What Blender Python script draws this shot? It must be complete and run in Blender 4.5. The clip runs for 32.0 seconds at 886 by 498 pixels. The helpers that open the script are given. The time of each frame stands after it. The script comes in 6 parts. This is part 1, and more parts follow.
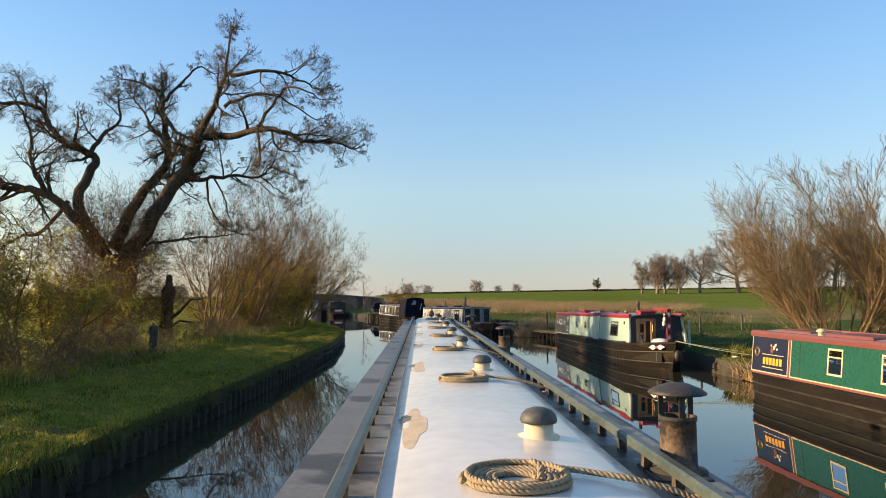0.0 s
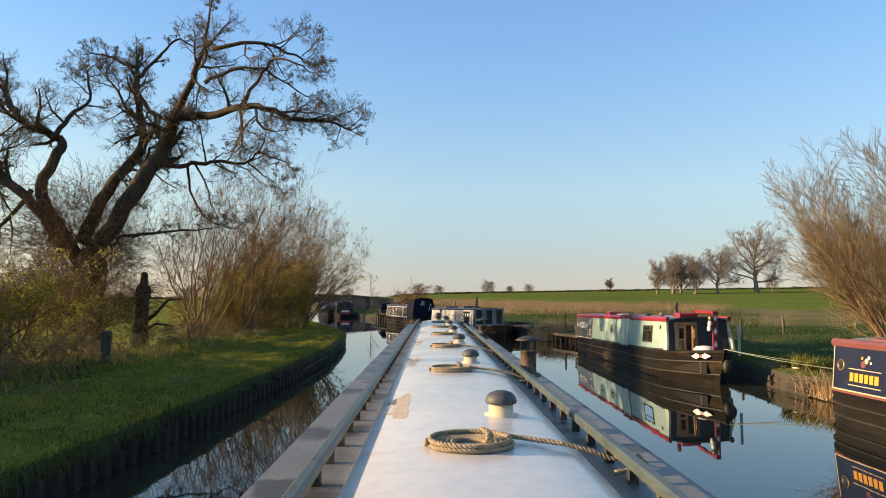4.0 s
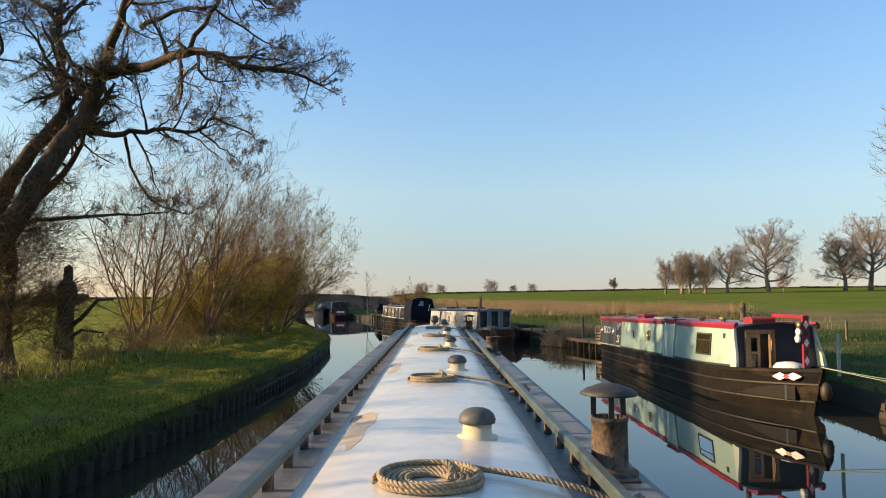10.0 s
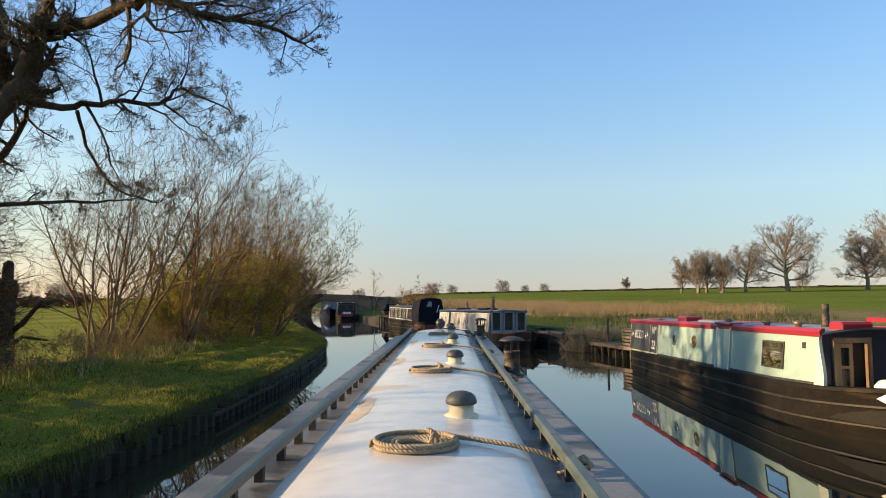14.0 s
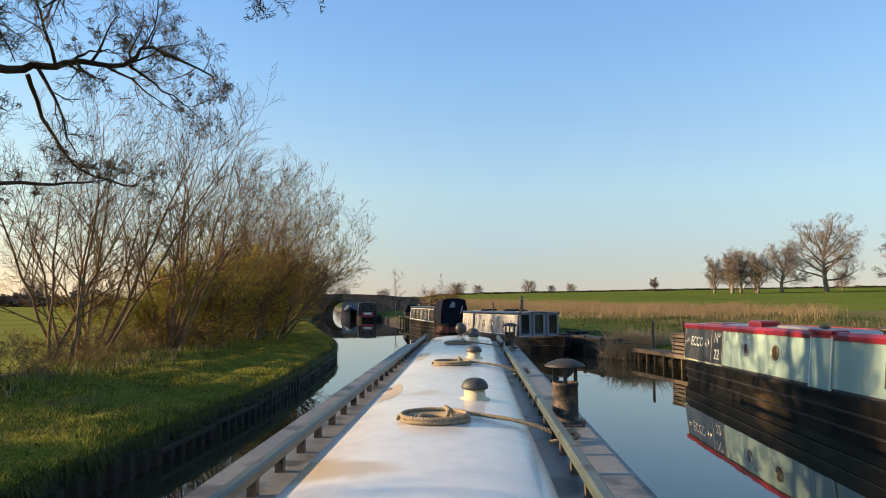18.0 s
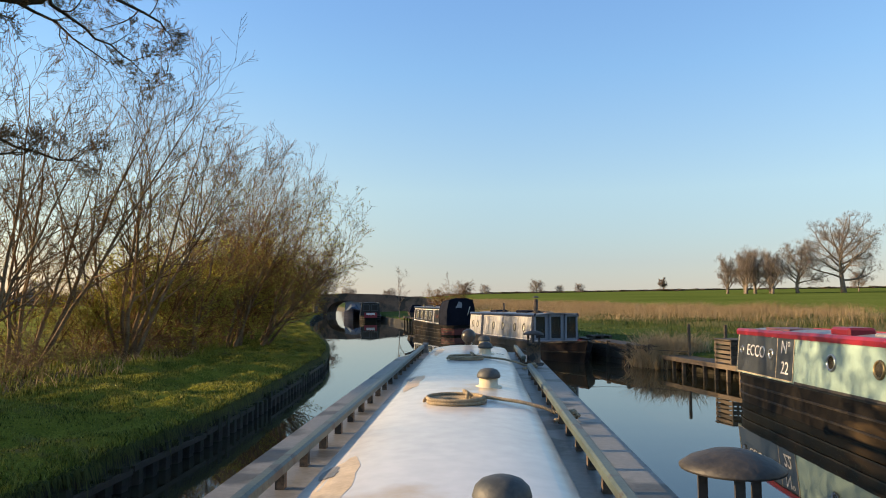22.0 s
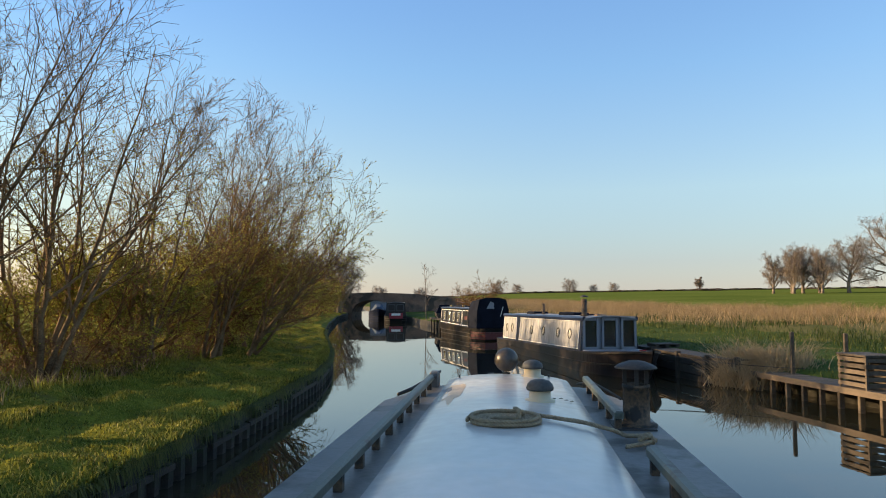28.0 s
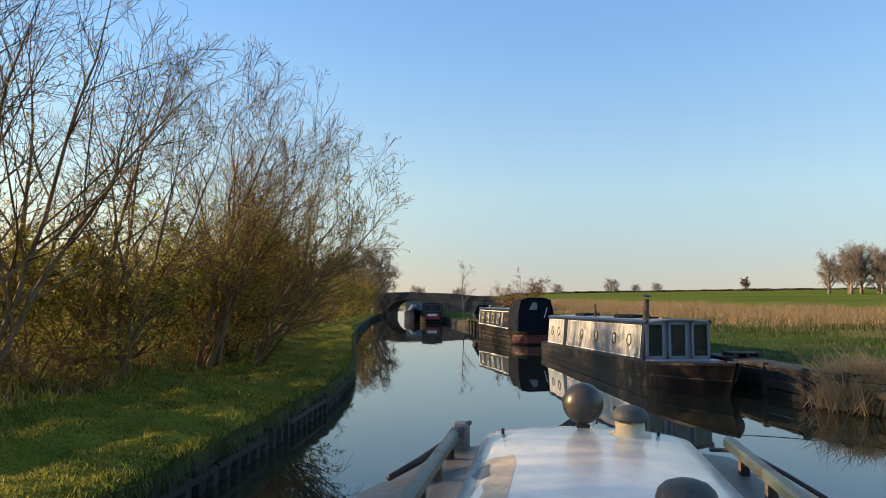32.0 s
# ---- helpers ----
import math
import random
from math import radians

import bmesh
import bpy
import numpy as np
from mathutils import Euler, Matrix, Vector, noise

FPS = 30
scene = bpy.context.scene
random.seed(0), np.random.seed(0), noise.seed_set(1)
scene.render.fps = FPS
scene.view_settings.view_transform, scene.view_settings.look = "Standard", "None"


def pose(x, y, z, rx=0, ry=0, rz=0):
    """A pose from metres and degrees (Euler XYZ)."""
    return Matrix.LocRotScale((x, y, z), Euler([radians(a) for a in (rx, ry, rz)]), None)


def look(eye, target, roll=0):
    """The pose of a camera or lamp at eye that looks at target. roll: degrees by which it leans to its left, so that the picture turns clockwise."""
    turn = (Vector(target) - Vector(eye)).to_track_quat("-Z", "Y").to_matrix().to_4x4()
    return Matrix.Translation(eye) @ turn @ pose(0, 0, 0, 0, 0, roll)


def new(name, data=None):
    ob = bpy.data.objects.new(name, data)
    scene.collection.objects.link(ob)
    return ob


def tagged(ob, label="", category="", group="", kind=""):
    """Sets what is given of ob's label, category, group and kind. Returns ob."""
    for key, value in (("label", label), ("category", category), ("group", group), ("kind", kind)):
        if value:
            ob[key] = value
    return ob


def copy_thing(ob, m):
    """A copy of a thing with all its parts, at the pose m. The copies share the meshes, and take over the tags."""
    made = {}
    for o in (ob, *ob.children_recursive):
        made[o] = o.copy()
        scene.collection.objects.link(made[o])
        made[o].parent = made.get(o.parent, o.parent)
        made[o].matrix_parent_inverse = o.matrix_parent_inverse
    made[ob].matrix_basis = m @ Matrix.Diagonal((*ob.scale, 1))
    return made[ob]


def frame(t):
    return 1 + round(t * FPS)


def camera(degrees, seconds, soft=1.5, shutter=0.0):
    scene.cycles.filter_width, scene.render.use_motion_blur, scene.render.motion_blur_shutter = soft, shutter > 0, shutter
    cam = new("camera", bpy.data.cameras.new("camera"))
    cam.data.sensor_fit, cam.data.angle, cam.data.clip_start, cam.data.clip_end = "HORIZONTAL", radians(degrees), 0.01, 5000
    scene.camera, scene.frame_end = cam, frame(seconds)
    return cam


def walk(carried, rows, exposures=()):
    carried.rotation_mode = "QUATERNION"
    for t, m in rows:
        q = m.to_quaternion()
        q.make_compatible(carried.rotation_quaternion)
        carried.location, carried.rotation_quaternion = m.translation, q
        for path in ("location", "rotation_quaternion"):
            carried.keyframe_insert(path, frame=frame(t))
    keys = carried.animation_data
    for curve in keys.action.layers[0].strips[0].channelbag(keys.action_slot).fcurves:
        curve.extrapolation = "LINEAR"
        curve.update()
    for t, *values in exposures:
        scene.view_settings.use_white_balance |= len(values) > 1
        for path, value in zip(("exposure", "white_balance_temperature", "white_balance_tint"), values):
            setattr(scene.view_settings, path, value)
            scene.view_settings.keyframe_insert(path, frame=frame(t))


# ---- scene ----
# camera and its way along the canal
cam = camera(64.56, 32.0, soft=1.0)
PATH = [
    (0, pose(0.000, -0.000, 2.2, 94.00, 0.07, -0.00)),
    (1, pose(0.029, 0.758, 2.2, 93.99, 0.02, 0.24)),
    (2, pose(0.062, 1.510, 2.2, 93.99, 0.01, 0.41)),
    (3, pose(0.094, 2.262, 2.2, 94.01, -0.01, 0.63)),
    (3.5, pose(0.108, 2.638, 2.2, 94.02, 0.01, 0.80)),
    (5.5, pose(0.145, 4.149, 2.2, 94.03, 0.11, 1.16)),
    (6, pose(0.151, 4.531, 2.2, 94.01, 0.07, 1.18)),
    (7, pose(0.155, 5.303, 2.2, 94.01, -0.03, 1.11)),
    (8, pose(0.162, 6.090, 2.2, 94.00, -0.01, 1.08)),
    (9, pose(0.182, 6.895, 2.2, 94.02, 0.02, 1.08)),
    (10, pose(0.204, 7.713, 2.2, 94.01, 0.08, 1.17)),
    (11, pose(0.222, 8.521, 2.2, 94.03, 0.12, 1.30)),
    (12, pose(0.240, 9.297, 2.2, 94.02, 0.14, 1.47)),
    (13, pose(0.252, 10.038, 2.2, 94.05, 0.12, 1.74)),
    (14, pose(0.257, 10.765, 2.2, 94.03, 0.22, 2.10)),
    (14.5, pose(0.254, 11.134, 2.2, 94.03, 0.25, 2.31)),
    (16.5, pose(0.261, 12.651, 2.2, 94.02, 0.15, 3.34)),
    (17, pose(0.256, 13.039, 2.2, 94.05, 0.15, 3.60)),
    (18, pose(0.244, 13.821, 2.2, 94.05, 0.13, 4.18)),
    (19, pose(0.226, 14.599, 2.2, 94.06, 0.13, 4.57)),
    (20, pose(0.190, 15.377, 2.2, 94.03, 0.16, 4.77)),
    (21, pose(0.136, 16.156, 2.2, 94.01, 0.05, 4.78)),
    (22, pose(0.085, 16.924, 2.2, 94.04, 0.04, 4.76)),
    (23, pose(0.029, 17.699, 2.2, 94.03, 0.04, 4.83)),
    (24, pose(-0.018, 18.484, 2.2, 94.00, -0.02, 4.99)),
    (25, pose(-0.058, 19.270, 2.2, 93.97, -0.00, 5.33)),
    (25.5, pose(-0.075, 19.663, 2.2, 93.99, 0.01, 5.58)),
    (27.5, pose(-0.166, 21.219, 2.2, 94.02, -0.04, 6.91)),
    (28, pose(-0.198, 21.594, 2.2, 94.00, -0.04, 7.33)),
    (29, pose(-0.269, 22.339, 2.2, 94.01, -0.08, 8.15)),
    (30, pose(-0.347, 23.086, 2.2, 93.99, -0.12, 8.95)),
    (31, pose(-0.440, 23.836, 2.2, 93.98, -0.09, 9.73)),
    (32, pose(-0.535, 24.578, 2.2, 93.98, -0.13, 10.51)),
]
walk(cam, PATH, exposures=((0, 1.30, 7350, 14), (32, 1.30, 7350, 14)))

# sky and the low evening sun across the canal
SUN_AZ, SUN_EL = -91.5, 15.0     # degrees from +y towards +x, and above the horizon
world = bpy.data.worlds.new("evening_sky")
scene.world = world
world.use_nodes = True
wn = world.node_tree.nodes
wl = world.node_tree.links
sky = wn.new("ShaderNodeTexSky")
sky.sky_type = "NISHITA"
sky.sun_disc = False
sky.sun_elevation = radians(SUN_EL)
sky.sun_rotation = radians(SUN_AZ)
sky.altitude, sky.air_density, sky.dust_density, sky.ozone_density = 0, 1.35, 0.0, 5.0
# haze in front of the clear sky, thickest low down: colour and share by height above the horizon
place = wn.new("ShaderNodeTexCoord")
part_z = wn.new("ShaderNodeSeparateXYZ")
layers = wn.new("ShaderNodeValToRGB")
bright = wn.new("ShaderNodeVectorMath")
haze = wn.new("ShaderNodeMix")
haze.data_type = "RGBA"
bright.operation = "SCALE"
bright.inputs["Scale"].default_value = 2.5
steps = ((0.0, 0.184, 0.332, 0.536, 0.70), (0.05, 0.232, 0.320, 0.552, 0.68), (0.148, 0.344, 0.496, 0.652, 0.60), (0.31, 0.160, 0.404, 0.816, 0.50),
         (0.42, 0.120, 0.340, 0.840, 0.50), (0.8, 0.210, 0.350, 0.500, 0.50))
while len(layers.color_ramp.elements) < len(steps):
    layers.color_ramp.elements.new(0.5)
for e, (at, r, g, b, a) in zip(layers.color_ramp.elements, steps):
    e.position, e.color = at, (r, g, b, a)
wl.new(place.outputs["Generated"], part_z.inputs[0])
wl.new(part_z.outputs["Z"], layers.inputs["Fac"])
wl.new(layers.outputs["Color"], bright.inputs[0])
wl.new(layers.outputs["Alpha"], haze.inputs["Factor"])
wl.new(bright.outputs["Vector"], haze.inputs["B"])
wl.new(sky.outputs["Color"], haze.inputs["A"])
# warm brightening of the low sky on the sun's side, fading round and upwards
az, el = radians(SUN_AZ), radians(SUN_EL)
SUN_WAY = Vector((math.sin(az) * math.cos(el), math.cos(az) * math.cos(el), math.sin(el)))
toward, bend_off, low, glow, warm = [wn.new(k) for k in ("ShaderNodeVectorMath", "ShaderNodeMath", "ShaderNodeMapRange", "ShaderNodeMath", "ShaderNodeVectorMath")]
toward.operation, bend_off.operation, glow.operation, warm.operation = "DOT_PRODUCT", "POWER", "MULTIPLY", "MULTIPLY"
toward.inputs[1].default_value = SUN_WAY
bend_off.inputs[1].default_value = 1.3
bend_off.use_clamp = True
low.inputs["From Min"].default_value, low.inputs["From Max"].default_value = 0.0, 0.38
low.inputs["To Min"].default_value, low.inputs["To Max"].default_value = 1.0, 0.0
cut = wn.new("ShaderNodeMath")
cut.operation = "MAXIMUM"
cut.inputs[1].default_value = 0.0
tint = wn.new("ShaderNodeVectorMath")
tint.operation = "MULTIPLY_ADD"
tint.inputs[1].default_value = (0.95, 0.40, -0.15)
tint.inputs[2].default_value = (1.0, 1.0, 1.0)
wl.new(place.outputs["Generated"], toward.inputs[0])
wl.new(toward.outputs["Value"], cut.inputs[0])
wl.new(cut.outputs[0], bend_off.inputs[0])
wl.new(part_z.outputs["Z"], low.inputs["Value"])
wl.new(bend_off.outputs[0], glow.inputs[0])
wl.new(low.outputs["Result"], glow.inputs[1])
wl.new(glow.outputs[0], tint.inputs[0])
wl.new(haze.outputs["Result"], warm.inputs[0])
wl.new(tint.outputs["Vector"], warm.inputs[1])
wl.new(warm.outputs["Vector"], wn["Background"].inputs["Color"])
wn["Background"].inputs["Strength"].default_value = 0.148
sun_data = bpy.data.lights.new("sun", "SUN")
sun_data.energy, sun_data.angle, sun_data.color = 4.4, radians(0.6), (1.0, 0.745, 0.45)
sun = new("sun", sun_data)
sun.matrix_world = look(SUN_WAY * 100, (0, 0, 0))


# ---- materials ----
def surface(name, dark, light, scale=4.0, rough=0.6, bump=0.2, fine=40.0, metal=0.0, stain=None, stain_scale=1.2,
            stain_amount=0.0, vary=0.0, spec=0.5, stretch=(1, 1, 1), gloss=0.12):
    """A procedural surface: broad and fine noise between two colours, stains with an outline of their own, bump."""
    m = bpy.data.materials.new(name)
    m.use_nodes = True
    n, l = m.node_tree.nodes, m.node_tree.links
    b = n["Principled BSDF"]
    b.inputs["Metallic"].default_value = metal
    b.inputs["Specular IOR Level"].default_value = spec
    co = n.new("ShaderNodeTexCoord")
    mp = n.new("ShaderNodeMapping")
    mp.inputs["Scale"].default_value = stretch
    l.new(co.outputs["Object"], mp.inputs["Vector"])
    big, small = n.new("ShaderNodeTexNoise"), n.new("ShaderNodeTexNoise")
    for t, s, d in ((big, scale, 5.0), (small, fine, 4.0)):
        t.inputs["Scale"].default_value, t.inputs["Detail"].default_value = s, d
        l.new(mp.outputs["Vector"], t.inputs["Vector"])
    add = n.new("ShaderNodeMath")
    add.operation = "MULTIPLY_ADD"
    l.new(small.outputs["Fac"], add.inputs[0])
    add.inputs[1].default_value = 0.45
    half = n.new("ShaderNodeMath")
    half.operation = "MULTIPLY"
    half.inputs[1].default_value = 0.55
    l.new(big.outputs["Fac"], half.inputs[0])
    l.new(half.outputs[0], add.inputs[2])
    spread = n.new("ShaderNodeMapRange")
    spread.inputs["From Min"].default_value, spread.inputs["From Max"].default_value = 0.36, 0.64
    last = add.outputs[0]
    if vary:
        info = n.new("ShaderNodeObjectInfo")
        geo = n.new("ShaderNodeNewGeometry")
        for src in (info.outputs["Random"], geo.outputs["Random Per Island"]):
            va = n.new("ShaderNodeMath")
            va.operation = "MULTIPLY_ADD"
            va.inputs[1].default_value = vary
            off = n.new("ShaderNodeMath")
            off.operation = "SUBTRACT"
            l.new(src, va.inputs[0])
            l.new(last, va.inputs[2])
            l.new(va.outputs[0], off.inputs[0])
            off.inputs[1].default_value = vary * 0.5
            last = off.outputs[0]
    l.new(last, spread.inputs["Value"])
    mix = n.new("ShaderNodeMix")
    mix.data_type = "RGBA"
    mix.inputs["A"].default_value, mix.inputs["B"].default_value = (*dark, 1), (*light, 1)
    l.new(spread.outputs["Result"], mix.inputs["Factor"])
    colour = mix.outputs["Result"]
    if stain:
        st = n.new("ShaderNodeTexNoise")
        st.inputs["Scale"].default_value, st.inputs["Detail"].default_value = stain_scale, 7.0
        l.new(mp.outputs["Vector"], st.inputs["Vector"])
        cut = n.new("ShaderNodeMapRange")
        cut.inputs["From Min"].default_value = 0.62 - 0.3 * stain_amount
        cut.inputs["From Max"].default_value = cut.inputs["From Min"].default_value + 0.08
        l.new(st.outputs["Fac"], cut.inputs["Value"])
        over = n.new("ShaderNodeMix")
        over.data_type = "RGBA"
        over.inputs["B"].default_value = (*stain, 1)
        l.new(cut.outputs["Result"], over.inputs["Factor"])
        l.new(colour, over.inputs["A"])
        colour = over.outputs["Result"]
    l.new(colour, b.inputs["Base Color"])
    rr = n.new("ShaderNodeMapRange")
    rr.inputs["To Min"].default_value, rr.inputs["To Max"].default_value = max(0.02, rough - gloss), min(1.0, rough + gloss)
    l.new(add.outputs[0], rr.inputs["Value"])
    l.new(rr.outputs["Result"], b.inputs["Roughness"])
    if bump:
        bp = n.new("ShaderNodeBump")
        bp.inputs["Strength"].default_value, bp.inputs["Distance"].default_value = bump, 0.02
        l.new(add.outputs[0], bp.inputs["Height"])
        l.new(bp.outputs["Normal"], b.inputs["Normal"])
    return m


def leafy(name, dark, light, vary=0.5, lets=0.35, rough=0.6):
    """Thin leaves and blades: colour differs from piece to piece, some light passes through."""
    m = surface(name, dark, light, 0.6, rough, 0.0, 6.0, vary=vary, spec=0.25)
    n, l = m.node_tree.nodes, m.node_tree.links
    tr, mx = n.new("ShaderNodeBsdfTranslucent"), n.new("ShaderNodeMixShader")
    b = n["Principled BSDF"]
    l.new(b.inputs["Base Color"].links[0].from_socket, tr.inputs["Color"])
    mx.inputs["Fac"].default_value = lets
    l.new(b.outputs[0], mx.inputs[1])
    l.new(tr.outputs[0], mx.inputs[2])
    l.new(mx.outputs[0], n["Material Output"].inputs["Surface"])
    return m


def glass(name, tint=(0.8, 0.85, 0.85), rough=0.02):
    m = bpy.data.materials.new(name)
    m.use_nodes = True
    b = m.node_tree.nodes["Principled BSDF"]
    b.inputs["Base Color"].default_value = (*tint, 1)
    b.inputs["Roughness"].default_value = rough
    b.inputs["Transmission Weight"].default_value = 1.0
    b.inputs["IOR"].default_value = 1.45
    return m


def still_water():
    m = bpy.data.materials.new("still_water")
    m.use_nodes = True
    n, l = m.node_tree.nodes, m.node_tree.links
    b = n["Principled BSDF"]
    b.inputs["Base Color"].default_value = (0.026, 0.026, 0.017, 1)
    b.inputs["Roughness"].default_value = 0.015
    b.inputs["IOR"].default_value = 1.6
    co = n.new("ShaderNodeTexCoord")
    mp = n.new("ShaderNodeMapping")
    mp.inputs["Scale"].default_value = (0.5, 1.0, 1.0)
    l.new(co.outputs["Object"], mp.inputs["Vector"])
    a, c = n.new("ShaderNodeTexNoise"), n.new("ShaderNodeTexNoise")
    for t, s in ((a, 0.8), (c, 5.0)):
        t.inputs["Scale"].default_value, t.inputs["Detail"].default_value = s, 2.0
        l.new(mp.outputs["Vector"], t.inputs["Vector"])
    b1, b2 = n.new("ShaderNodeBump"), n.new("ShaderNodeBump")
    b1.inputs["Strength"].default_value, b1.inputs["Distance"].default_value = 0.10, 0.02
    b2.inputs["Strength"].default_value, b2.inputs["Distance"].default_value = 0.05, 0.004
    l.new(a.outputs["Fac"], b1.inputs["Height"])
    l.new(c.outputs["Fac"], b2.inputs["Height"])
    l.new(b1.outputs["Normal"], b2.inputs["Normal"])
    l.new(b2.outputs["Normal"], b.inputs["Normal"])
    return m


WATER = still_water()
TURF = surface("mown_turf", (0.046, 0.062, 0.008), (0.195, 0.198, 0.030), 1.3, 0.85, 0.9, 30, stain=(0.13, 0.11, 0.04), stain_scale=0.9, stain_amount=0.15, spec=0.03)
# mooring bank: the opposite hedge's shade is put into this darker green
MEADOW = surface("shaded_meadow", (0.022, 0.044, 0.010), (0.060, 0.092, 0.020), 0.35, 0.9, 0.8, 9, stain=(0.12, 0.10, 0.04), stain_scale=0.25, stain_amount=0.15, spec=0.03)
CROP = surface("young_crop_field", (0.070, 0.104, 0.022), (0.122, 0.156, 0.038), 0.05, 0.97, 0.5, 1.5, spec=0.0)
# left field: sunlight put into a lighter colour than the crop's
PASTURE = surface("sunlit_pasture", (0.105, 0.125, 0.026), (0.20, 0.205, 0.055), 0.12, 0.95, 0.5, 3.0, spec=0.0)
ROUGH_GRASS = surface("rough_grass", (0.06, 0.075, 0.02), (0.19, 0.15, 0.07), 0.3, 0.9, 0.8, 6, spec=0.03)
SOIL = surface("hedge_litter", (0.035, 0.034, 0.012), (0.10, 0.082, 0.038), 1.0, 0.95, 0.8, 14, spec=0.15)
MUD = surface("canal_bed", (0.03, 0.026, 0.018), (0.05, 0.045, 0.03), 1.0, 0.9, 0.3, 10)
BLADE = leafy("grass_blades", (0.042, 0.055, 0.008), (0.24, 0.245, 0.046))
# darker copy of the grass blades, with shade put into the colour
SHADE_GRASS = leafy("shaded_grass", (0.028, 0.048, 0.010), (0.125, 0.140, 0.034))
STRAW = leafy("dry_reed_stalks", (0.155, 0.108, 0.054), (0.43, 0.315, 0.18), lets=0.35)
NEWLEAF = leafy("spring_leaves", (0.155, 0.158, 0.026), (0.38, 0.365, 0.075), lets=0.6)
BARK = surface("oak_bark", (0.030, 0.022, 0.015), (0.095, 0.068, 0.045), 3.0, 0.9, 0.9, 22, stretch=(1, 1, 0.35), spec=0.2)
TWIG = surface("brown_twigs", (0.10, 0.056, 0.026), (0.26, 0.148, 0.066), 1.2, 0.85, 0.0, 20, vary=0.3, spec=0.08)
OAKTWIG = surface("oak_twigs", (0.075, 0.054, 0.032), (0.19, 0.132, 0.072), 1.2, 0.8, 0.0, 20, vary=0.3, spec=0.2)
HAZELBARK = surface("hazel_bark", (0.10, 0.064, 0.036), (0.28, 0.188, 0.108), 3.0, 0.85, 0.4, 30, spec=0.2)
REDTWIG = surface("reddish_twigs", (0.11, 0.064, 0.034), (0.27, 0.165, 0.085), 1.2, 0.75, 0.0, 20, vary=0.3, spec=0.25)
WILLOWTWIG = surface("willow_twigs", (0.11, 0.084, 0.048), (0.25, 0.19, 0.108), 1.2, 0.85, 0.0, 20, vary=0.3, spec=0.08)
# distant trees: haze put into a paler, greyer bark and twig colour
FARBARK = surface("hazed_far_bark", (0.13, 0.105, 0.085), (0.25, 0.205, 0.165), 2.0, 0.9, 0.5, 14, spec=0.1)
GREYTWIG = surface("hazed_far_twigs", (0.14, 0.113, 0.096), (0.26, 0.213, 0.182), 0.3, 0.9, 0.0, 4, vary=0.3, spec=0.2)
PILING = surface("weathered_piling", (0.010, 0.009, 0.007), (0.048, 0.038, 0.028), 2.5, 0.85, 0.6, 30, stain=(0.022, 0.030, 0.010), stain_scale=2.6, stain_amount=0.5, vary=0.2)
OLDWOOD = surface("weathered_wood", (0.042, 0.032, 0.022), (0.125, 0.095, 0.066), 3.0, 0.8, 0.5, 40, vary=0.25, stretch=(4, 0.5, 4))
DARKWOOD = surface("wet_dark_timber", (0.018, 0.014, 0.011), (0.055, 0.042, 0.030), 3.0, 0.8, 0.5, 40, vary=0.25)


# ---- mesh helpers ----
def part(name, geo, material, parent=None, label="", smooth=False, kind=""):
    """Links (vertices, faces) or a bmesh as one mesh object, under parent if one is given."""
    me = bpy.data.meshes.new(name)
    if isinstance(geo, tuple):
        me.from_pydata(geo[0], [], geo[1])
    else:
        geo.to_mesh(me)
        geo.free()
    me.materials.append(material)
    if smooth:
        me.polygons.foreach_set("use_smooth", [True] * len(me.polygons))
    ob = new(name, me)
    if parent is not None:
        ob.parent = parent
    if label or kind:
        tagged(ob, label=label, kind=kind)
    return ob


def thing(name, m, label, category, group="", kind=""):
    ob = new(name)
    ob.empty_display_size = 0.2
    ob.matrix_world = m
    return tagged(ob, label, category, group, kind)


def merge(*geos):
    v, f = [], []
    for gv, gf in geos:
        o = len(v)
        v.extend(gv)
        f.extend([tuple(i + o for i in q) for q in gf])
    return v, f


def moved(geo, m):
    return [tuple(m @ Vector(p)) for p in geo[0]], geo[1]


def prism(a, b):
    """A closed body between two rings of equal length."""
    n = len(a)
    v = [tuple(p) for p in a] + [tuple(p) for p in b]
    f = [tuple(reversed(range(n))), tuple(range(n, 2 * n))]
    f += [(i, (i + 1) % n, n + (i + 1) % n, n + i) for i in range(n)]
    return v, f


def loft(rings):
    """One closed body through a row of rings."""
    n = len(rings[0])
    v = [tuple(p) for r in rings for p in r]
    f = [tuple(reversed(range(n))), tuple(range(len(v) - n, len(v)))]
    for k in range(len(rings) - 1):
        f += [(k * n + i, k * n + (i + 1) % n, (k + 1) * n + (i + 1) % n, (k + 1) * n + i) for i in range(n)]
    return v, f


